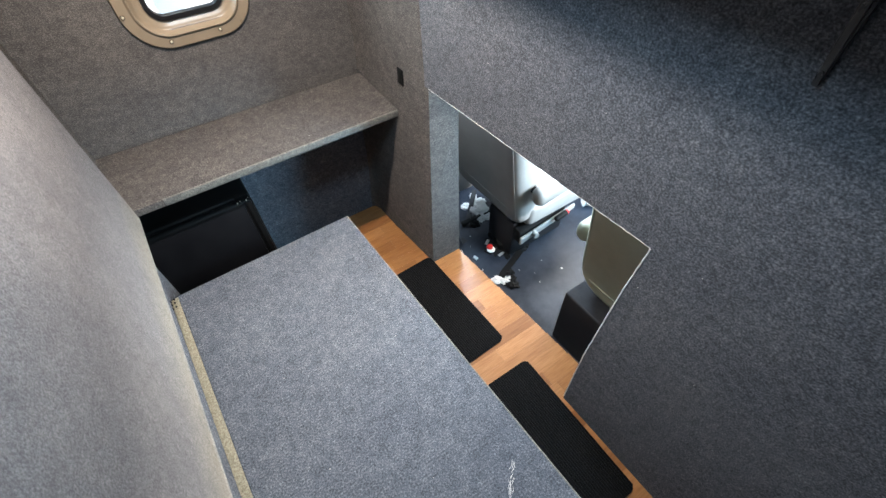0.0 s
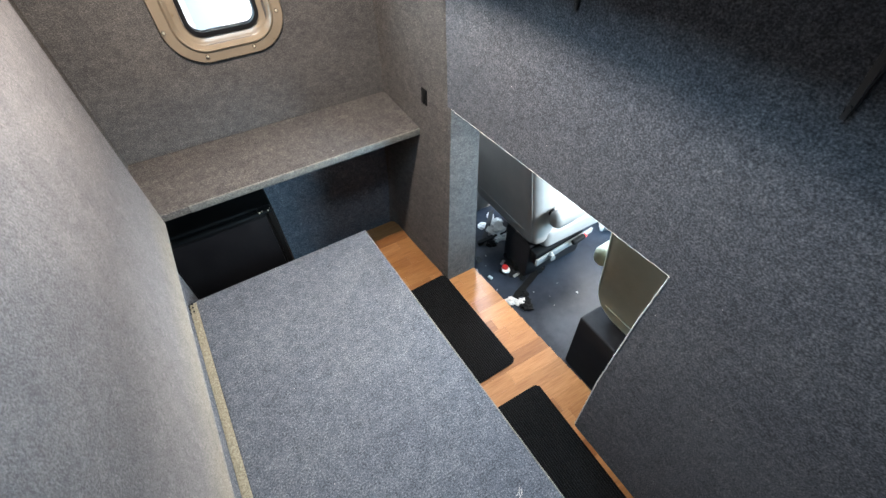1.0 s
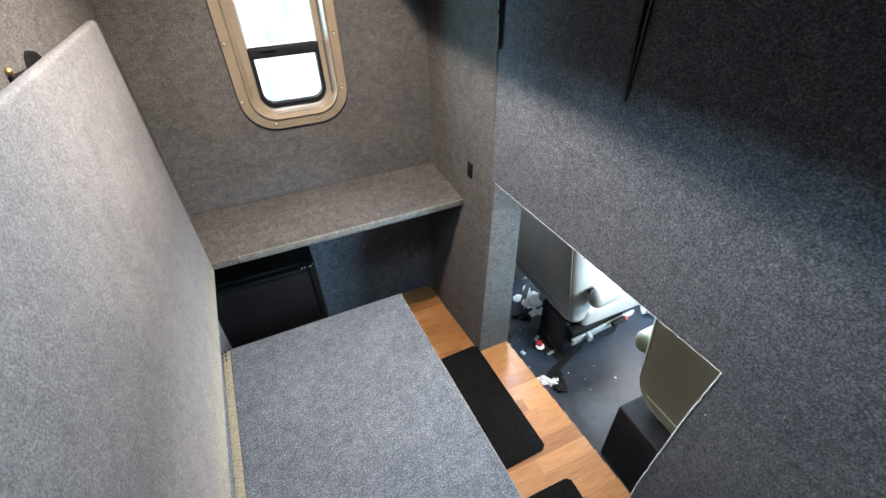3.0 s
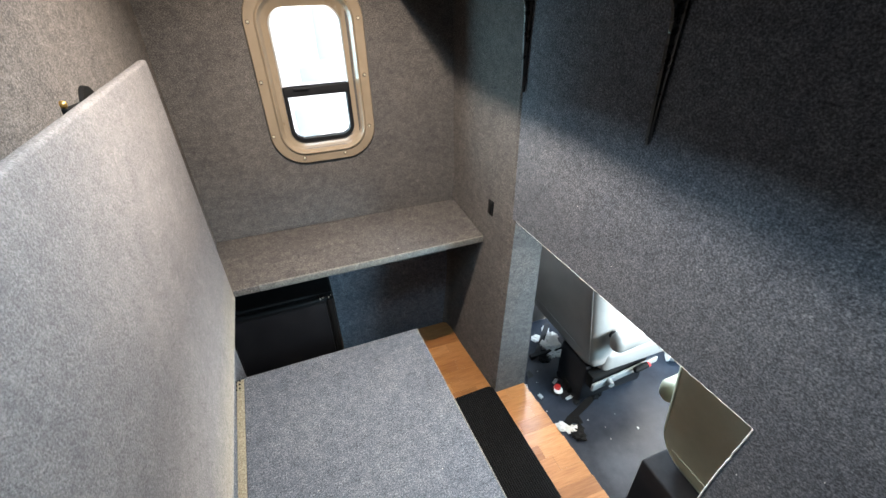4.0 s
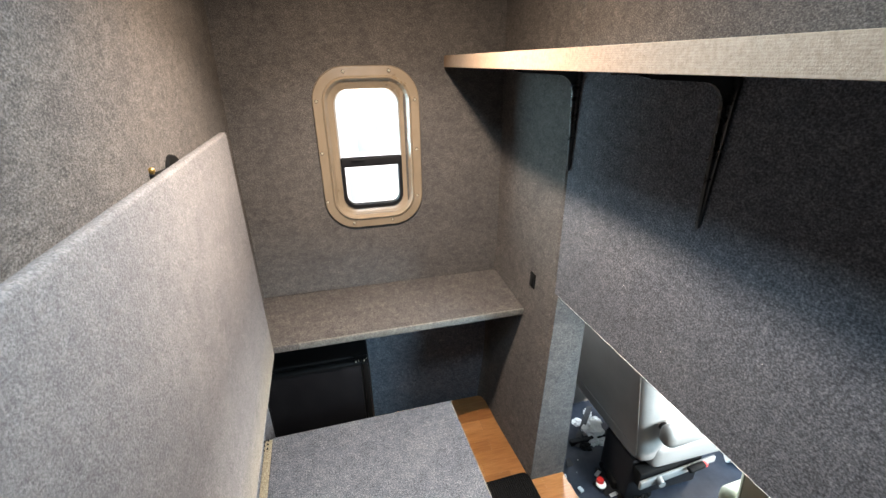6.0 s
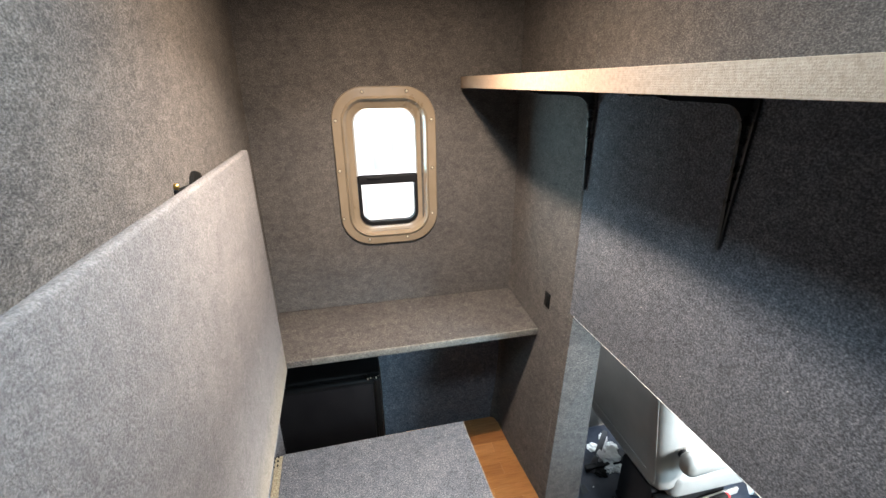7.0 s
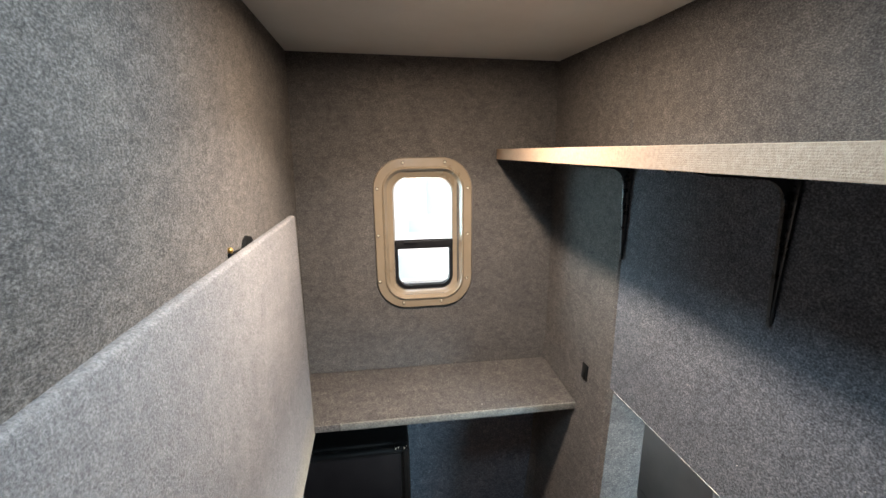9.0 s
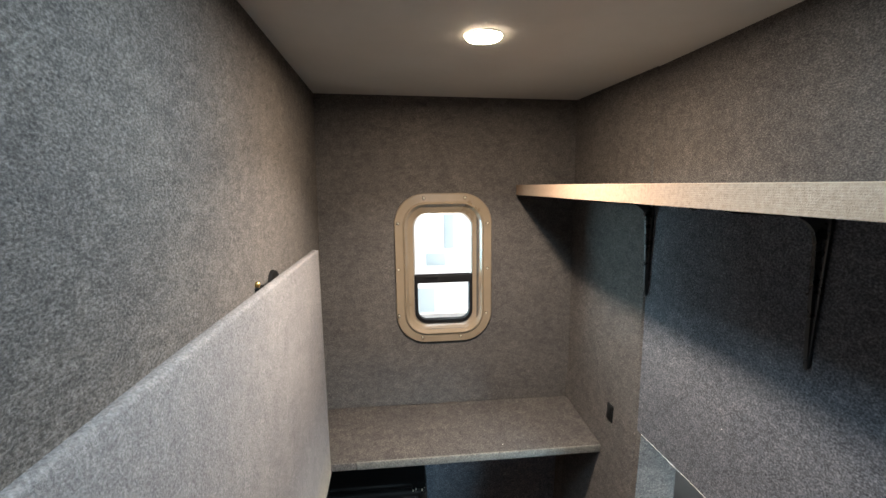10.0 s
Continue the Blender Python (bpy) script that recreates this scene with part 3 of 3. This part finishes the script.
    xw, zt = 0.752, 1.776
    part("wall_leg", hexa([(xw - 0.006, y - 0.005, 1.453), (xw, y - 0.005, 1.453), (xw, y + 0.005, 1.453), (xw - 0.006, y + 0.005, 1.453),
                           (xw - 0.007, y - 0.018, zt), (xw, y - 0.018, zt), (xw, y + 0.018, zt), (xw - 0.007, y + 0.018, zt)], 0.002), BLACK_STEEL, b)
    part("shelf_arm", hexa([(0.48, y - 0.007, zt - 0.006), (xw - 0.008, y - 0.018, zt - 0.007), (xw - 0.008, y + 0.018, zt - 0.007), (0.48, y + 0.007, zt - 0.006),
                            (0.48, y - 0.007, zt), (xw - 0.008, y - 0.018, zt), (xw - 0.008, y + 0.018, zt), (0.48, y + 0.007, zt)], 0.002), BLACK_STEEL, b)
    bm = bmesh.new()
    outline = [(xw - 0.005, zt - 0.004), (0.52, zt - 0.004), (0.56, zt - 0.014)]
    cx, cz, r = xw - 0.075, zt - 0.078, 0.056
    outline += [(cx + r * math.cos(a), cz + r * math.sin(a)) for a in (radians(90 - 15 * k) for k in range(0, 7))]
    outline += [(xw - 0.010, 1.50), (xw - 0.007, 1.455), (xw - 0.005, 1.45)]
    for yy in (y - 0.004, y + 0.004):
        bm.faces.new([bm.verts.new((x, yy, z)) for x, z in outline])
    bm.verts.ensure_lookup_table()
    n = len(outline)
    for k in range(n):
        bm.faces.new((bm.verts[k], bm.verts[(k + 1) % n], bm.verts[n + (k + 1) % n], bm.verts[n + k]))
    part("web", bm, BLACK_STEEL, b, "stiffening rib of the bracket")
    for z in (1.47, 1.60, 1.70):
        part("screw", cyl((xw - 0.006, y + 0.0 if z < 1.5 else y + 0.012, z), (xw - 0.0095, y + 0.0 if z < 1.5 else y + 0.012, z), 0.004, 0.003, 10), BLACK_STEEL, b)
    for yy in (0.819, 0.280):
        copy_thing(b, pose(0.75, yy, 1.60 + SHELF_DROP * (y - yy)))


def build_switch():
    y, z = 1.548, 0.945
    x = partition_x(y, z)
    s = thing("rocker_switch", (x, y, z - 0.03), "small black rocker switch set in the carpeted wall", "switch")
    part("bezel", rbox((x - 0.005, y - 0.021, z - 0.033), (x + 0.003, y + 0.021, z + 0.033), 0.003, 3), LATCH_BLACK, s)
    part("rocker", rbox((x - 0.009, y - 0.013, z - 0.025), (x + 0.002, y + 0.013, z + 0.025), 0.003, 3, Matrix.Rotation(radians(7), 4, "Y")), LATCH_BLACK, s)


def build_puck(px, py):
    x, y = px, py
    c = thing("ceiling_light", (x, y, ZC), "round white surface LED puck light, switched on", "ceiling light")
    bm = bmesh.new()
    rings = []
    for r, z in ((0.0452, -0.0030), (0.0465, -0.0036), (0.0480, -0.0026), (0.0485, 0.0)):
        rings.append([bm.verts.new((x + r * math.cos(a), y + r * math.sin(a), ZC + z)) for a in (2 * math.pi * k / 40 for k in range(40))])
    for a, b in zip(rings, rings[1:]):
        for k in range(40):
            bm.faces.new((a[k], a[(k + 1) % 40], b[(k + 1) % 40], b[k]))
    part("bezel", bm, TRIM_WHITE, c, "white plastic ring")
    part("diffuser", cyl((x, y, ZC - 0.001), (x, y, ZC - 0.0075), 0.0455, 0.0420, 40), LED, c, "glowing round diffuser")


def build_vent():
    # out of view, assumed as the source of the cool light overhead
    x, y = VENT
    v = thing("roof_vent", (x, y, ZC), "unseen square roof vent, assumed, with a glowing lens", "roof vent")
    loops = []
    for half, z in ((0.175, 0.0), (0.175, -0.010), (0.165, -0.014), (0.140, -0.014), (0.136, -0.006), (0.136, 0.0)):
        loops.append([Vector((x + p.x, y + p.z, ZC + z)) for p in rounded_loop(-half, half, -half, half, 0.02, 0, 4)])
    part("frame", loft(loops), TRIM_WHITE, v, "white plastic frame")
    part("lens", rbox((x - 0.136, y - 0.136, ZC - 0.006), (x + 0.136, y + 0.136, ZC - 0.001), 0), VENT_LENS, v, "daylit translucent lens", False)


def build_mats():
    L, W, r = 0.615, 0.232, 0.028
    ribs = 23
    name = "stair_tread_mat"
    m = thing(name, (0.0, 0.0, 0.0), "black ribbed carpet mat with rounded corners on the wood floor", "mat", "ribbed floor mats")
    lp = [Vector((p.x, p.z, 0)) for p in rounded_loop(-W / 2, W / 2, -L / 2, L / 2, r, 0, 6)]
    part("backing", loft([[p.copy() for p in lp], [p + Vector((0, 0, 0.0062)) for p in lp]], True, True), GASKET, m, "thin rubber backing")
    bm = bmesh.new()
    for i in range(ribs):
        x = -W / 2 + W * (i + 0.5) / ribs
        h = W / ribs * 0.46
        inset = 0.0
        e = W / 2 - abs(x)
        if e < r:
            inset = r - math.sqrt(max(0.0, r * r - (r - e) ** 2))
        ya, yb = -L / 2 + inset + 0.001, L / 2 - inset - 0.001
        prof = ((-h, 0.0055), (-h * 0.7, 0.0082), (0, 0.0090), (h * 0.7, 0.0082), (h, 0.0055))
        rows = [[bm.verts.new((x + o, y, z)) for o, z in prof] for y in (ya, yb)]
        for k in range(4):
            bm.faces.new((rows[0][k], rows[0][k + 1], rows[1][k + 1], rows[1][k]))
        bm.faces.new(rows[0])
        bm.faces.new(rows[1])
    part("ribs", bm, MAT_RIB, m, "rows of raised black pile")
    m.matrix_basis = pose(0.598, 1.068, 0.0015, 0, 0, 1.6)
    copy_thing(m, pose(0.617, 0.322, 0.0015, 0, 0, -0.6))


def build_frayed_edges():
    # pale cut edge of the carpet round the opening
    def strip(name, pts, label, r):
        out = []
        for i, p in enumerate(pts):
            j = Vector((noise.noise((i * 0.7, 1, 2)), noise.noise((i * 0.7, 5, 2)), noise.noise((i * 0.7, 9, 2)))) * 0.0022
            out.append(Vector(p) + j)
        structure(name, tube(out, r, 6), TRIM_THREAD, label, "trim")
    n = 70
    strip("trim_opening_head", [(0.7545, y, head_z(y) + 0.001) for y in (OP_N - 0.012 + (OP_F + 0.024 - OP_N + 0.012) * i / n for i in range(n + 1))], "frayed pale carpet edge along the opening's head", 0.0007)
    strip("trim_opening_side", [(partition_x(OP_N, z) - 0.001, OP_N + float(np.interp(z, [0, 0.4, 0.8, 0.985], [0.018, 0.018, 0.0, -0.014])) + 0.001, z) for z in (0.02 + (0.997 - 0.02) * i / n for i in range(n + 1))], "frayed pale carpet edge down the opening's side", 0.0021)


TRIM_THREAD = plain("carpet_backing_thread", (0.50, 0.48, 0.44), (0.72, 0.70, 0.66), 90.0, 0.95, grain=0.6)


# ---- cab ----
def build_cab_shell():
    structure("cab_floor", rbox((0.80, -0.10, CAB_Z - 0.05), (2.70, 1.98, CAB_Z), 0), CAB_VINYL, "dark scuffed vinyl cab floor", "floor", False)
    structure("cab_sill", rbox((0.86, -0.10, CAB_Z), (0.884, 1.98, -0.022), 0.003), CAB_VINYL, "dark riser below the wooden threshold", "riser")
    # the unseen upper passenger-side panel is widened to keep sun off the jamb
    for nm, lo, hi in (("cab_wall_driver", (0.874, 1.94, CAB_Z - 0.05), (2.70, 2.0, 0.62)), ("cab_wall_passenger", (0.874, -0.12, CAB_Z - 0.05), (2.70, -0.06, 0.62)),
                       ("cab_dash_wall", (2.60, -0.06, CAB_Z), (2.70, 1.94, 0.55)), ("cab_roof", (0.874, -0.12, 1.36), (2.45, 2.0, 1.42)),
                       ("cab_pillar", (0.874, 1.94, 0.62), (1.02, 2.0, 1.36)), ("cab_sun_block_passenger", (0.874, -0.12, 0.62), (1.70, -0.06, 1.36))):
        structure(nm, rbox(lo, hi, 0.004), CAB_TRIM, "plain grey inner cab panel", "wall")


def seat(name, y0, y1, x, zb, cloth, label, arm_side, corner):
    """A cab seat seen from behind: its back leans a little to the rear."""
    ym, w = (y0 + y1) / 2, y1 - y0
    s = thing(name, (x + 0.3, ym, CAB_Z), label, "car seat", "cab seats")
    lean = Matrix.Rotation(radians(-9), 4, "Y")
    mid = Vector((x + 0.04, ym, zb + 0.36))
    turn = Matrix.Translation(mid) @ lean @ Matrix.Translation(-mid)

    def ring(dx, inset, z0=0.0, z1=0.72, rad=corner):
        lp = rounded_loop(y0 + inset, y1 - inset, zb + z0 + inset, zb + z1 - inset, max(0.02, rad - inset * 0.6), 0, 8)
        return [turn @ Vector((x + dx + 0.007 * noise.noise((p.x * 6, p.z * 6, x)), p.x + 0.005 * noise.noise((p.z * 9, 4, y0)), p.z)) for p in lp]

    shape = [(-0.046, 0.075), (-0.043, 0.045), (-0.034, 0.022), (-0.016, 0.006), (0.015, 0.0), (0.065, 0.0), (0.095, 0.010), (0.112, 0.035), (0.116, 0.08)]
    back = part("backrest", loft([ring(dx, o) for dx, o in shape], True, True), cloth, s)
    seam = ring(-0.038, 0.030)
    part("piping", tube(seam + seam[:1], 0.0030, 6), cloth, back, "sewn piping round the rear panel")
    part("pull_seam", tube([turn @ Vector((x - 0.0465, yy, zb + 0.115)) for yy in (y0 + 0.08 + (w - 0.16) * k / 6 for k in range(7))], 0.003, 6), cloth, back, "horizontal seam of the rear panel")
    part("cushion", rbox((x + 0.07, y0 - 0.01, zb - 0.03), (x + 0.56, y1 + 0.01, zb + 0.12), 0.045, 5), cloth, s, "thick seat cushion")
    ya = y0 - 0.055 if arm_side < 0 else y1 + 0.055
    part("armrest", rbox((x + 0.03, ya - 0.04, zb + 0.215), (x + 0.36, ya + 0.04, zb + 0.315), 0.038, 5, Matrix.Rotation(radians(-4), 4, "Y")), cloth, s, "padded folding armrest")
    part("armrest_pivot", cyl((x + 0.07, ya - 0.01 * arm_side, zb + 0.265), (x + 0.07, ya + 0.05 * arm_side * -1, zb + 0.265), 0.02), CAB_PLASTIC, s)
    return s


def build_seats():
    d = seat("driver_seat", 1.205, 1.800, 1.165, 0.075, SEAT_VINYL, "grey vinyl driver seat on a black pedestal", -1, 0.07)
    part("pedestal", rbox((1.20, 1.27, CAB_Z + 0.02), (1.62, 1.49, 0.045), 0.015), CAB_PLASTIC, d, "black steel seat pedestal")
    part("slide_rail", rbox((1.24, 1.290, CAB_Z), (1.60, 1.315, CAB_Z + 0.03), 0.004), CAB_PLASTIC, d)
    part("slide_rail", rbox((1.12, 1.640, CAB_Z), (1.70, 1.670, CAB_Z + 0.03), 0.004), CAB_PLASTIC, d)
    part("seat_frame", rbox((1.20, 1.208, -0.055), (1.54, 1.262, 0.048), 0.008, 2, Matrix.Rotation(radians(-5), 4, "Y")), LATCH_BLACK, d, "dull black frame under the cushion")
    sh = part("side_shield", hexa([(1.19, 1.188, -0.050), (1.585, 1.180, 0.028), (1.585, 1.196, 0.028), (1.19, 1.204, -0.050),
                                   (1.19, 1.188, 0.000), (1.585, 1.180, 0.062), (1.585, 1.196, 0.062), (1.19, 1.204, 0.000)], 0.006, 3), SEAT_VINYL, d, "pale plastic side shield")
    part("recline_lever", rbox((1.415, 1.150, 0.036), (1.505, 1.180, 0.064), 0.011, 3, Matrix.Rotation(radians(-10), 4, "Y")), LATCH_BLACK, sh, "black recline lever")
    part("lever_tip", rbox((1.500, 1.153, 0.046), (1.513, 1.177, 0.066), 0.005), RED_PLASTIC, sh, "red lever tip")
    part("adjuster_knob", cyl((1.285, 1.190, -0.002), (1.280, 1.158, -0.002), 0.020, 0.016, 20), SEAT_VINYL, sh, "pale round adjuster knob")
    p = seat("passenger_seat", 0.12, 0.760, 1.115, 0.150, SEAT_GREEN_LIT, "grey passenger seat on a black box, greenish reflection in its colour", 1, 0.15)
    part("seat_box", rbox((1.045, 0.16, CAB_Z + 0.001), (1.60, 0.735, 0.145), 0.010, 3), CAB_PLASTIC, p, "black box base under the seat")


def build_lint():
    """Specks of pale lint caught in the carpet."""
    rng = random.Random(3)
    bm = bmesh.new()
    spots = [(partition_x(y, z) - 0.001, y, z) for y, z in ((0.84, 1.10), (0.36, 0.86), (0.60, 1.25), (0.25, 1.02), (1.02, 1.20), (0.12, 0.70))]
    spots += [(rng.uniform(-0.3, 0.34), rng.uniform(0.3, 1.4), 0.4515) for _ in range(7)] + [(rng.uniform(-0.3, 0.7), rng.uniform(1.62, 1.68), 0.789) for _ in range(1)]
    for p in spots:
        bmesh.ops.create_icosphere(bm, subdivisions=1, radius=rng.uniform(0.0006, 0.0011), matrix=Matrix.Translation(p) @ Matrix.Diagonal((1.8, 1.0, 1.0, 1)))
    tagged(bm_object("lint", bm, TRIM_THREAD), "scattered specks of pale lint on grey carpet", "lint", kind="stuff")


def crumple(x, y, r, seed, material, name, label, sharp=0.55, flat=0.5, sub=3):
    """A crushed scrap: a ball pushed in by coarse and fine noise, resting on the cab floor."""
    bm = bmesh.new()
    bmesh.ops.create_icosphere(bm, subdivisions=sub, radius=r)
    for v in bm.verts:
        d = v.co.normalized()
        k = 1 + sharp * noise.noise(d * 1.9 + Vector((seed, 0, 0))) + 0.6 * sharp * abs(noise.noise(d * 4.5 + Vector((0, seed, 0))))
        v.co = Vector((d.x * k * r * 1.2, d.y * k * r, max(-r * 0.25, d.z * k * r * flat)))
    bmesh.ops.transform(bm, matrix=pose(x, y, CAB_Z + r * 0.25, 0, 0, seed * 47 % 360), verts=bm.verts)
    return tagged(bm_object(name, bm, material, False), label, "litter", "litter on the cab floor")


def ribbon(points, width, thick=0.0016, side=Vector((0, 0, 1))):
    """A flat strap that follows some points, its width laid along one direction."""
    bm = bmesh.new()
    pts = [Vector(p) for p in points]
    rows = []
    for i, p in enumerate(pts):
        d = (pts[min(i + 1, len(pts) - 1)] - pts[max(i - 1, 0)]).normalized()
        w = (side - d * side.dot(d)).normalized() * width / 2
        n = d.cross(w).normalized() * thick / 2
        rows.append([bm.verts.new(c) for c in (p - w - n, p + w - n, p + w + n, p - w + n)])
    for p, q in zip(rows, rows[1:]):
        for k in range(4):
            bm.faces.new((p[k], p[(k + 1) % 4], q[(k + 1) % 4], q[k]))
    bm.faces.new(rows[0])
    bm.faces.new(rows[-1])
    return bm


def build_cab_clutter():
    Z = CAB_Z
    across = Vector((0.45, 1, 0.1))
    # webbing that hangs behind the driver seat and ends on the floor
    tagged(bm_object("seat_belt", ribbon([(1.04, 1.585, 0.36), (1.035, 1.575, 0.24), (1.03, 1.565, 0.10), (1.02, 1.55, -0.05), (1.02, 1.545, -0.17), (1.035, 1.54, Z + 0.012), (1.07, 1.55, Z + 0.004)], 0.044, side=across), BELT), "black belt webbing hanging behind the driver seat", "seat belt")
    tagged(bm_object("seat_belt", ribbon([(1.145, 1.63, Z + 0.006), (1.19, 1.68, Z + 0.03), (1.235, 1.725, Z + 0.012), (1.29, 1.775, Z + 0.05), (1.34, 1.82, Z + 0.08)], 0.034, side=Vector((1, -1, 0.5))), BELT), "twisted black belt webbing on the cab floor", "seat belt")
    tagged(bm_object("strap", ribbon([(1.275, 1.258, Z + 0.030), (1.225, 1.243, Z + 0.012), (1.16, 1.222, Z + 0.005), (1.10, 1.200, Z + 0.010), (1.045, 1.168, Z + 0.004)], 0.040, side=Vector((0.35, -1, 0.15))), LATCH_BLACK), "flat black strap lying across the cab floor", "strap")
    # retractor torn from the seat's foot
    b = thing("belt_retractor", (1.24, 1.39, Z), "black belt retractor with metal brackets beside the seat foot", "retractor")
    turn = Matrix.Rotation(radians(-14), 4, "Z")
    part("base_plate", rbox((1.15, 1.30, Z + 0.001), (1.34, 1.46, Z + 0.006), 0.002, 2, turn), CAB_PLASTIC, b)
    part("housing", rbox((1.19, 1.33, Z + 0.006), (1.285, 1.425, Z + 0.062), 0.012, 3, turn), LATCH_BLACK, b, "dull black plastic housing")
    part("spool", cyl((1.20, 1.455, Z + 0.034), (1.285, 1.475, Z + 0.034), 0.026, seg=20), CAB_PLASTIC, b)
    for x, y, a in ((1.165, 1.445, 30), (1.305, 1.345, -24), (1.175, 1.318, 8)):
        part("metal_tab", rbox((x - 0.022, y - 0.009, Z + 0.006), (x + 0.022, y + 0.009, Z + 0.010), 0.0015, 1, Matrix.Rotation(radians(a), 4, "Z")), ALU, b, "bright metal tab")
    k = thing("belt_buckle", (1.145, 1.385, Z), "black belt buckle with a red button", "buckle")
    part("shell", rbox((1.108, 1.355, Z + 0.001), (1.178, 1.413, Z + 0.030), 0.010, 3, Matrix.Rotation(radians(20), 4, "Z")), CAB_PLASTIC, k)
    part("button", cyl((1.138, 1.386, Z + 0.028), (1.138, 1.386, Z + 0.046), 0.021, 0.017, 20), RED_PLASTIC, k, "red release button")
    part("collar", cyl((1.136, 1.372, Z + 0.026), (1.136, 1.372, Z + 0.033), 0.026, 0.024, 20), TRIM_WHITE, k, "white collar under the button")
    for i, (x, y, r) in enumerate(((1.295, 1.70, 0.058), (1.335, 1.765, 0.036), (1.325, 1.612, 0.034), (1.262, 1.645, 0.030), (1.248, 1.785, 0.026), (1.345, 1.84, 0.024),
                                   (1.036, 1.176, 0.023), (1.060, 1.152, 0.020), (1.078, 1.138, 0.024), (1.020, 1.192, 0.014))):
        crumple(x, y, r, 1.7 + i * 2.3, PAPER, "paper_scrap", "crumpled white plastic and paper scrap on the cab floor")
    for i, (x, y, r) in enumerate(((1.088, 1.104, 0.030), (1.112, 1.135, 0.020), (1.128, 1.183, 0.018), (1.335, 1.302, 0.030), (1.30, 1.275, 0.020), (1.20, 1.29, 0.018), (1.19, 1.62, 0.026))):
        crumple(x, y, r, 3.1 + i * 1.9, LATCH_BLACK, "black_scrap", "torn black plastic scrap on the cab floor", 0.8, 0.45)
    rng = random.Random(5)
    tagged(bm_object("debris_crumb", rbox((1.020, 1.372, Z), (1.040, 1.402, Z + 0.010), 0.003, 2, Matrix.Rotation(radians(15), 4, "Z")), PAPER, False), "pale wooden chip of debris on the cab floor", "litter", "litter on the cab floor")
    for x, y, r in [(rng.uniform(1.00, 1.40), rng.uniform(1.02, 1.60), rng.uniform(0.002, 0.0038)) for _ in range(10)] + [(1.404, 1.028, 0.006)]:
        crumple(x, y, r, x * 31, PAPER, "debris_crumb", "pale crumb of debris on the cab floor", sub=1)
    # things far forward on the cab floor
    c = thing("cup", (1.930, 1.330, Z), "pale plastic cup lying on the cab floor", "cup")
    part("body", cyl((1.905, 1.345, Z + 0.040), (1.975, 1.300, Z + 0.036), 0.040, 0.034, 24), SEAT_VINYL, c)
    part("rim", cyl((1.900, 1.348, Z + 0.040), (1.906, 1.344, Z + 0.040), 0.043, 0.043, 24), TRIM_WHITE, c, "pale rim")
    tagged(bm_object("door_sill_strip", rbox((1.900, 1.13, Z + 0.001), (1.925, 1.235, Z + 0.008), 0.003, 2, Matrix.Rotation(radians(-12), 4, "Z")), ALU), "short bright metal strip on the cab floor", "metal strip")
    tagged(bm_object("floor_bolt", cyl((0.975, 0.78, Z), (0.975, 0.78, Z + 0.012), 0.012, 0.010, 6), CAB_PLASTIC), "dark bolt head in the cab floor", "bolt")
    a = thing("belt_anchor", (0.895, 1.372, -0.12), "black belt anchor plate beside the opening", "anchor")
    part("plate", rbox((0.888, 1.345, -0.21), (0.900, 1.385, -0.05), 0.003), CAB_PLASTIC, a)
    part("bolt", cyl((0.900, 1.365, -0.08), (0.912, 1.365, -0.08), 0.011, seg=6), SCREW, a)


# ---- floor boards, one by one ----
def build_planks():
    fl = thing("wood_floor", (0.6, 0.7, -0.010), "warm oak strip laminate floor", "floor", kind="structure")
    rng = random.Random(11)
    width = 0.0665
    meshes = {}
    y = YN
    while y < YW - 0.01:
        yb = min(y + width, YW - 0.001)
        ymid = (y + yb) / 2
        xe = 0.868 + 0.056 * (1.34 - ymid) if OP_N + 0.012 < ymid < OP_F - 0.004 else partition_x(ymid, 0.0) + 0.004
        x = 0.24 - rng.uniform(0.0, 0.22)
        while x < xe - 0.005:
            ln = rng.choice((0.24, 0.30, 0.36))
            x2 = min(x + ln, xe)
            if xe - x2 < 0.05:
                x2 = xe
            key = (round(x2 - x, 3), round(yb - y, 3))
            if key not in meshes:
                bm = rbox((0.0001, 0.0001, -0.010), (key[0] - 0.0001, key[1] - 0.0001, 0.0), 0.0006, 1)
                me = bpy.data.meshes.new("plank")
                bm.to_mesh(me)
                bm.free()
                me.materials.append(WOOD)
                meshes[key] = me
            ob = new("plank", meshes[key])
            ob.parent = fl
            ob.matrix_parent_inverse = Matrix.Translation(-fl.location)
            ob.location = (x, y, rng.uniform(-0.0002, 0.0))
            x = x2
        y = yb
    bm = hexa([(0.850, OP_N + 0.016, -0.022), (0.864 + 0.056 * (1.34 - OP_N), OP_N + 0.016, -0.022), (0.864, OP_F - 0.003, -0.022), (0.850, OP_F - 0.003, -0.022),
               (0.850, OP_N + 0.016, -0.0105), (0.864 + 0.056 * (1.34 - OP_N), OP_N + 0.016, -0.0105), (0.864, OP_F - 0.003, -0.0105), (0.850, OP_F - 0.003, -0.0105)])
    structure("trim_threshold", bm, CHIPBOARD, "board under the wooden threshold", "trim", False)


build_floor()
build_window_wall()
build_lower_back()
build_partition()
build_left_wall()
build_ceiling()
build_near_wall()
build_window()
build_outside()
build_counter()
build_fridge()
build_bench()
build_fold_panel()
build_shelf()
build_brackets()
build_switch()
build_puck(*PUCK)
build_vent()
build_mats()
build_frayed_edges()
build_cab_shell()
build_seats()
build_cab_clutter()
build_lint()
build_planks()
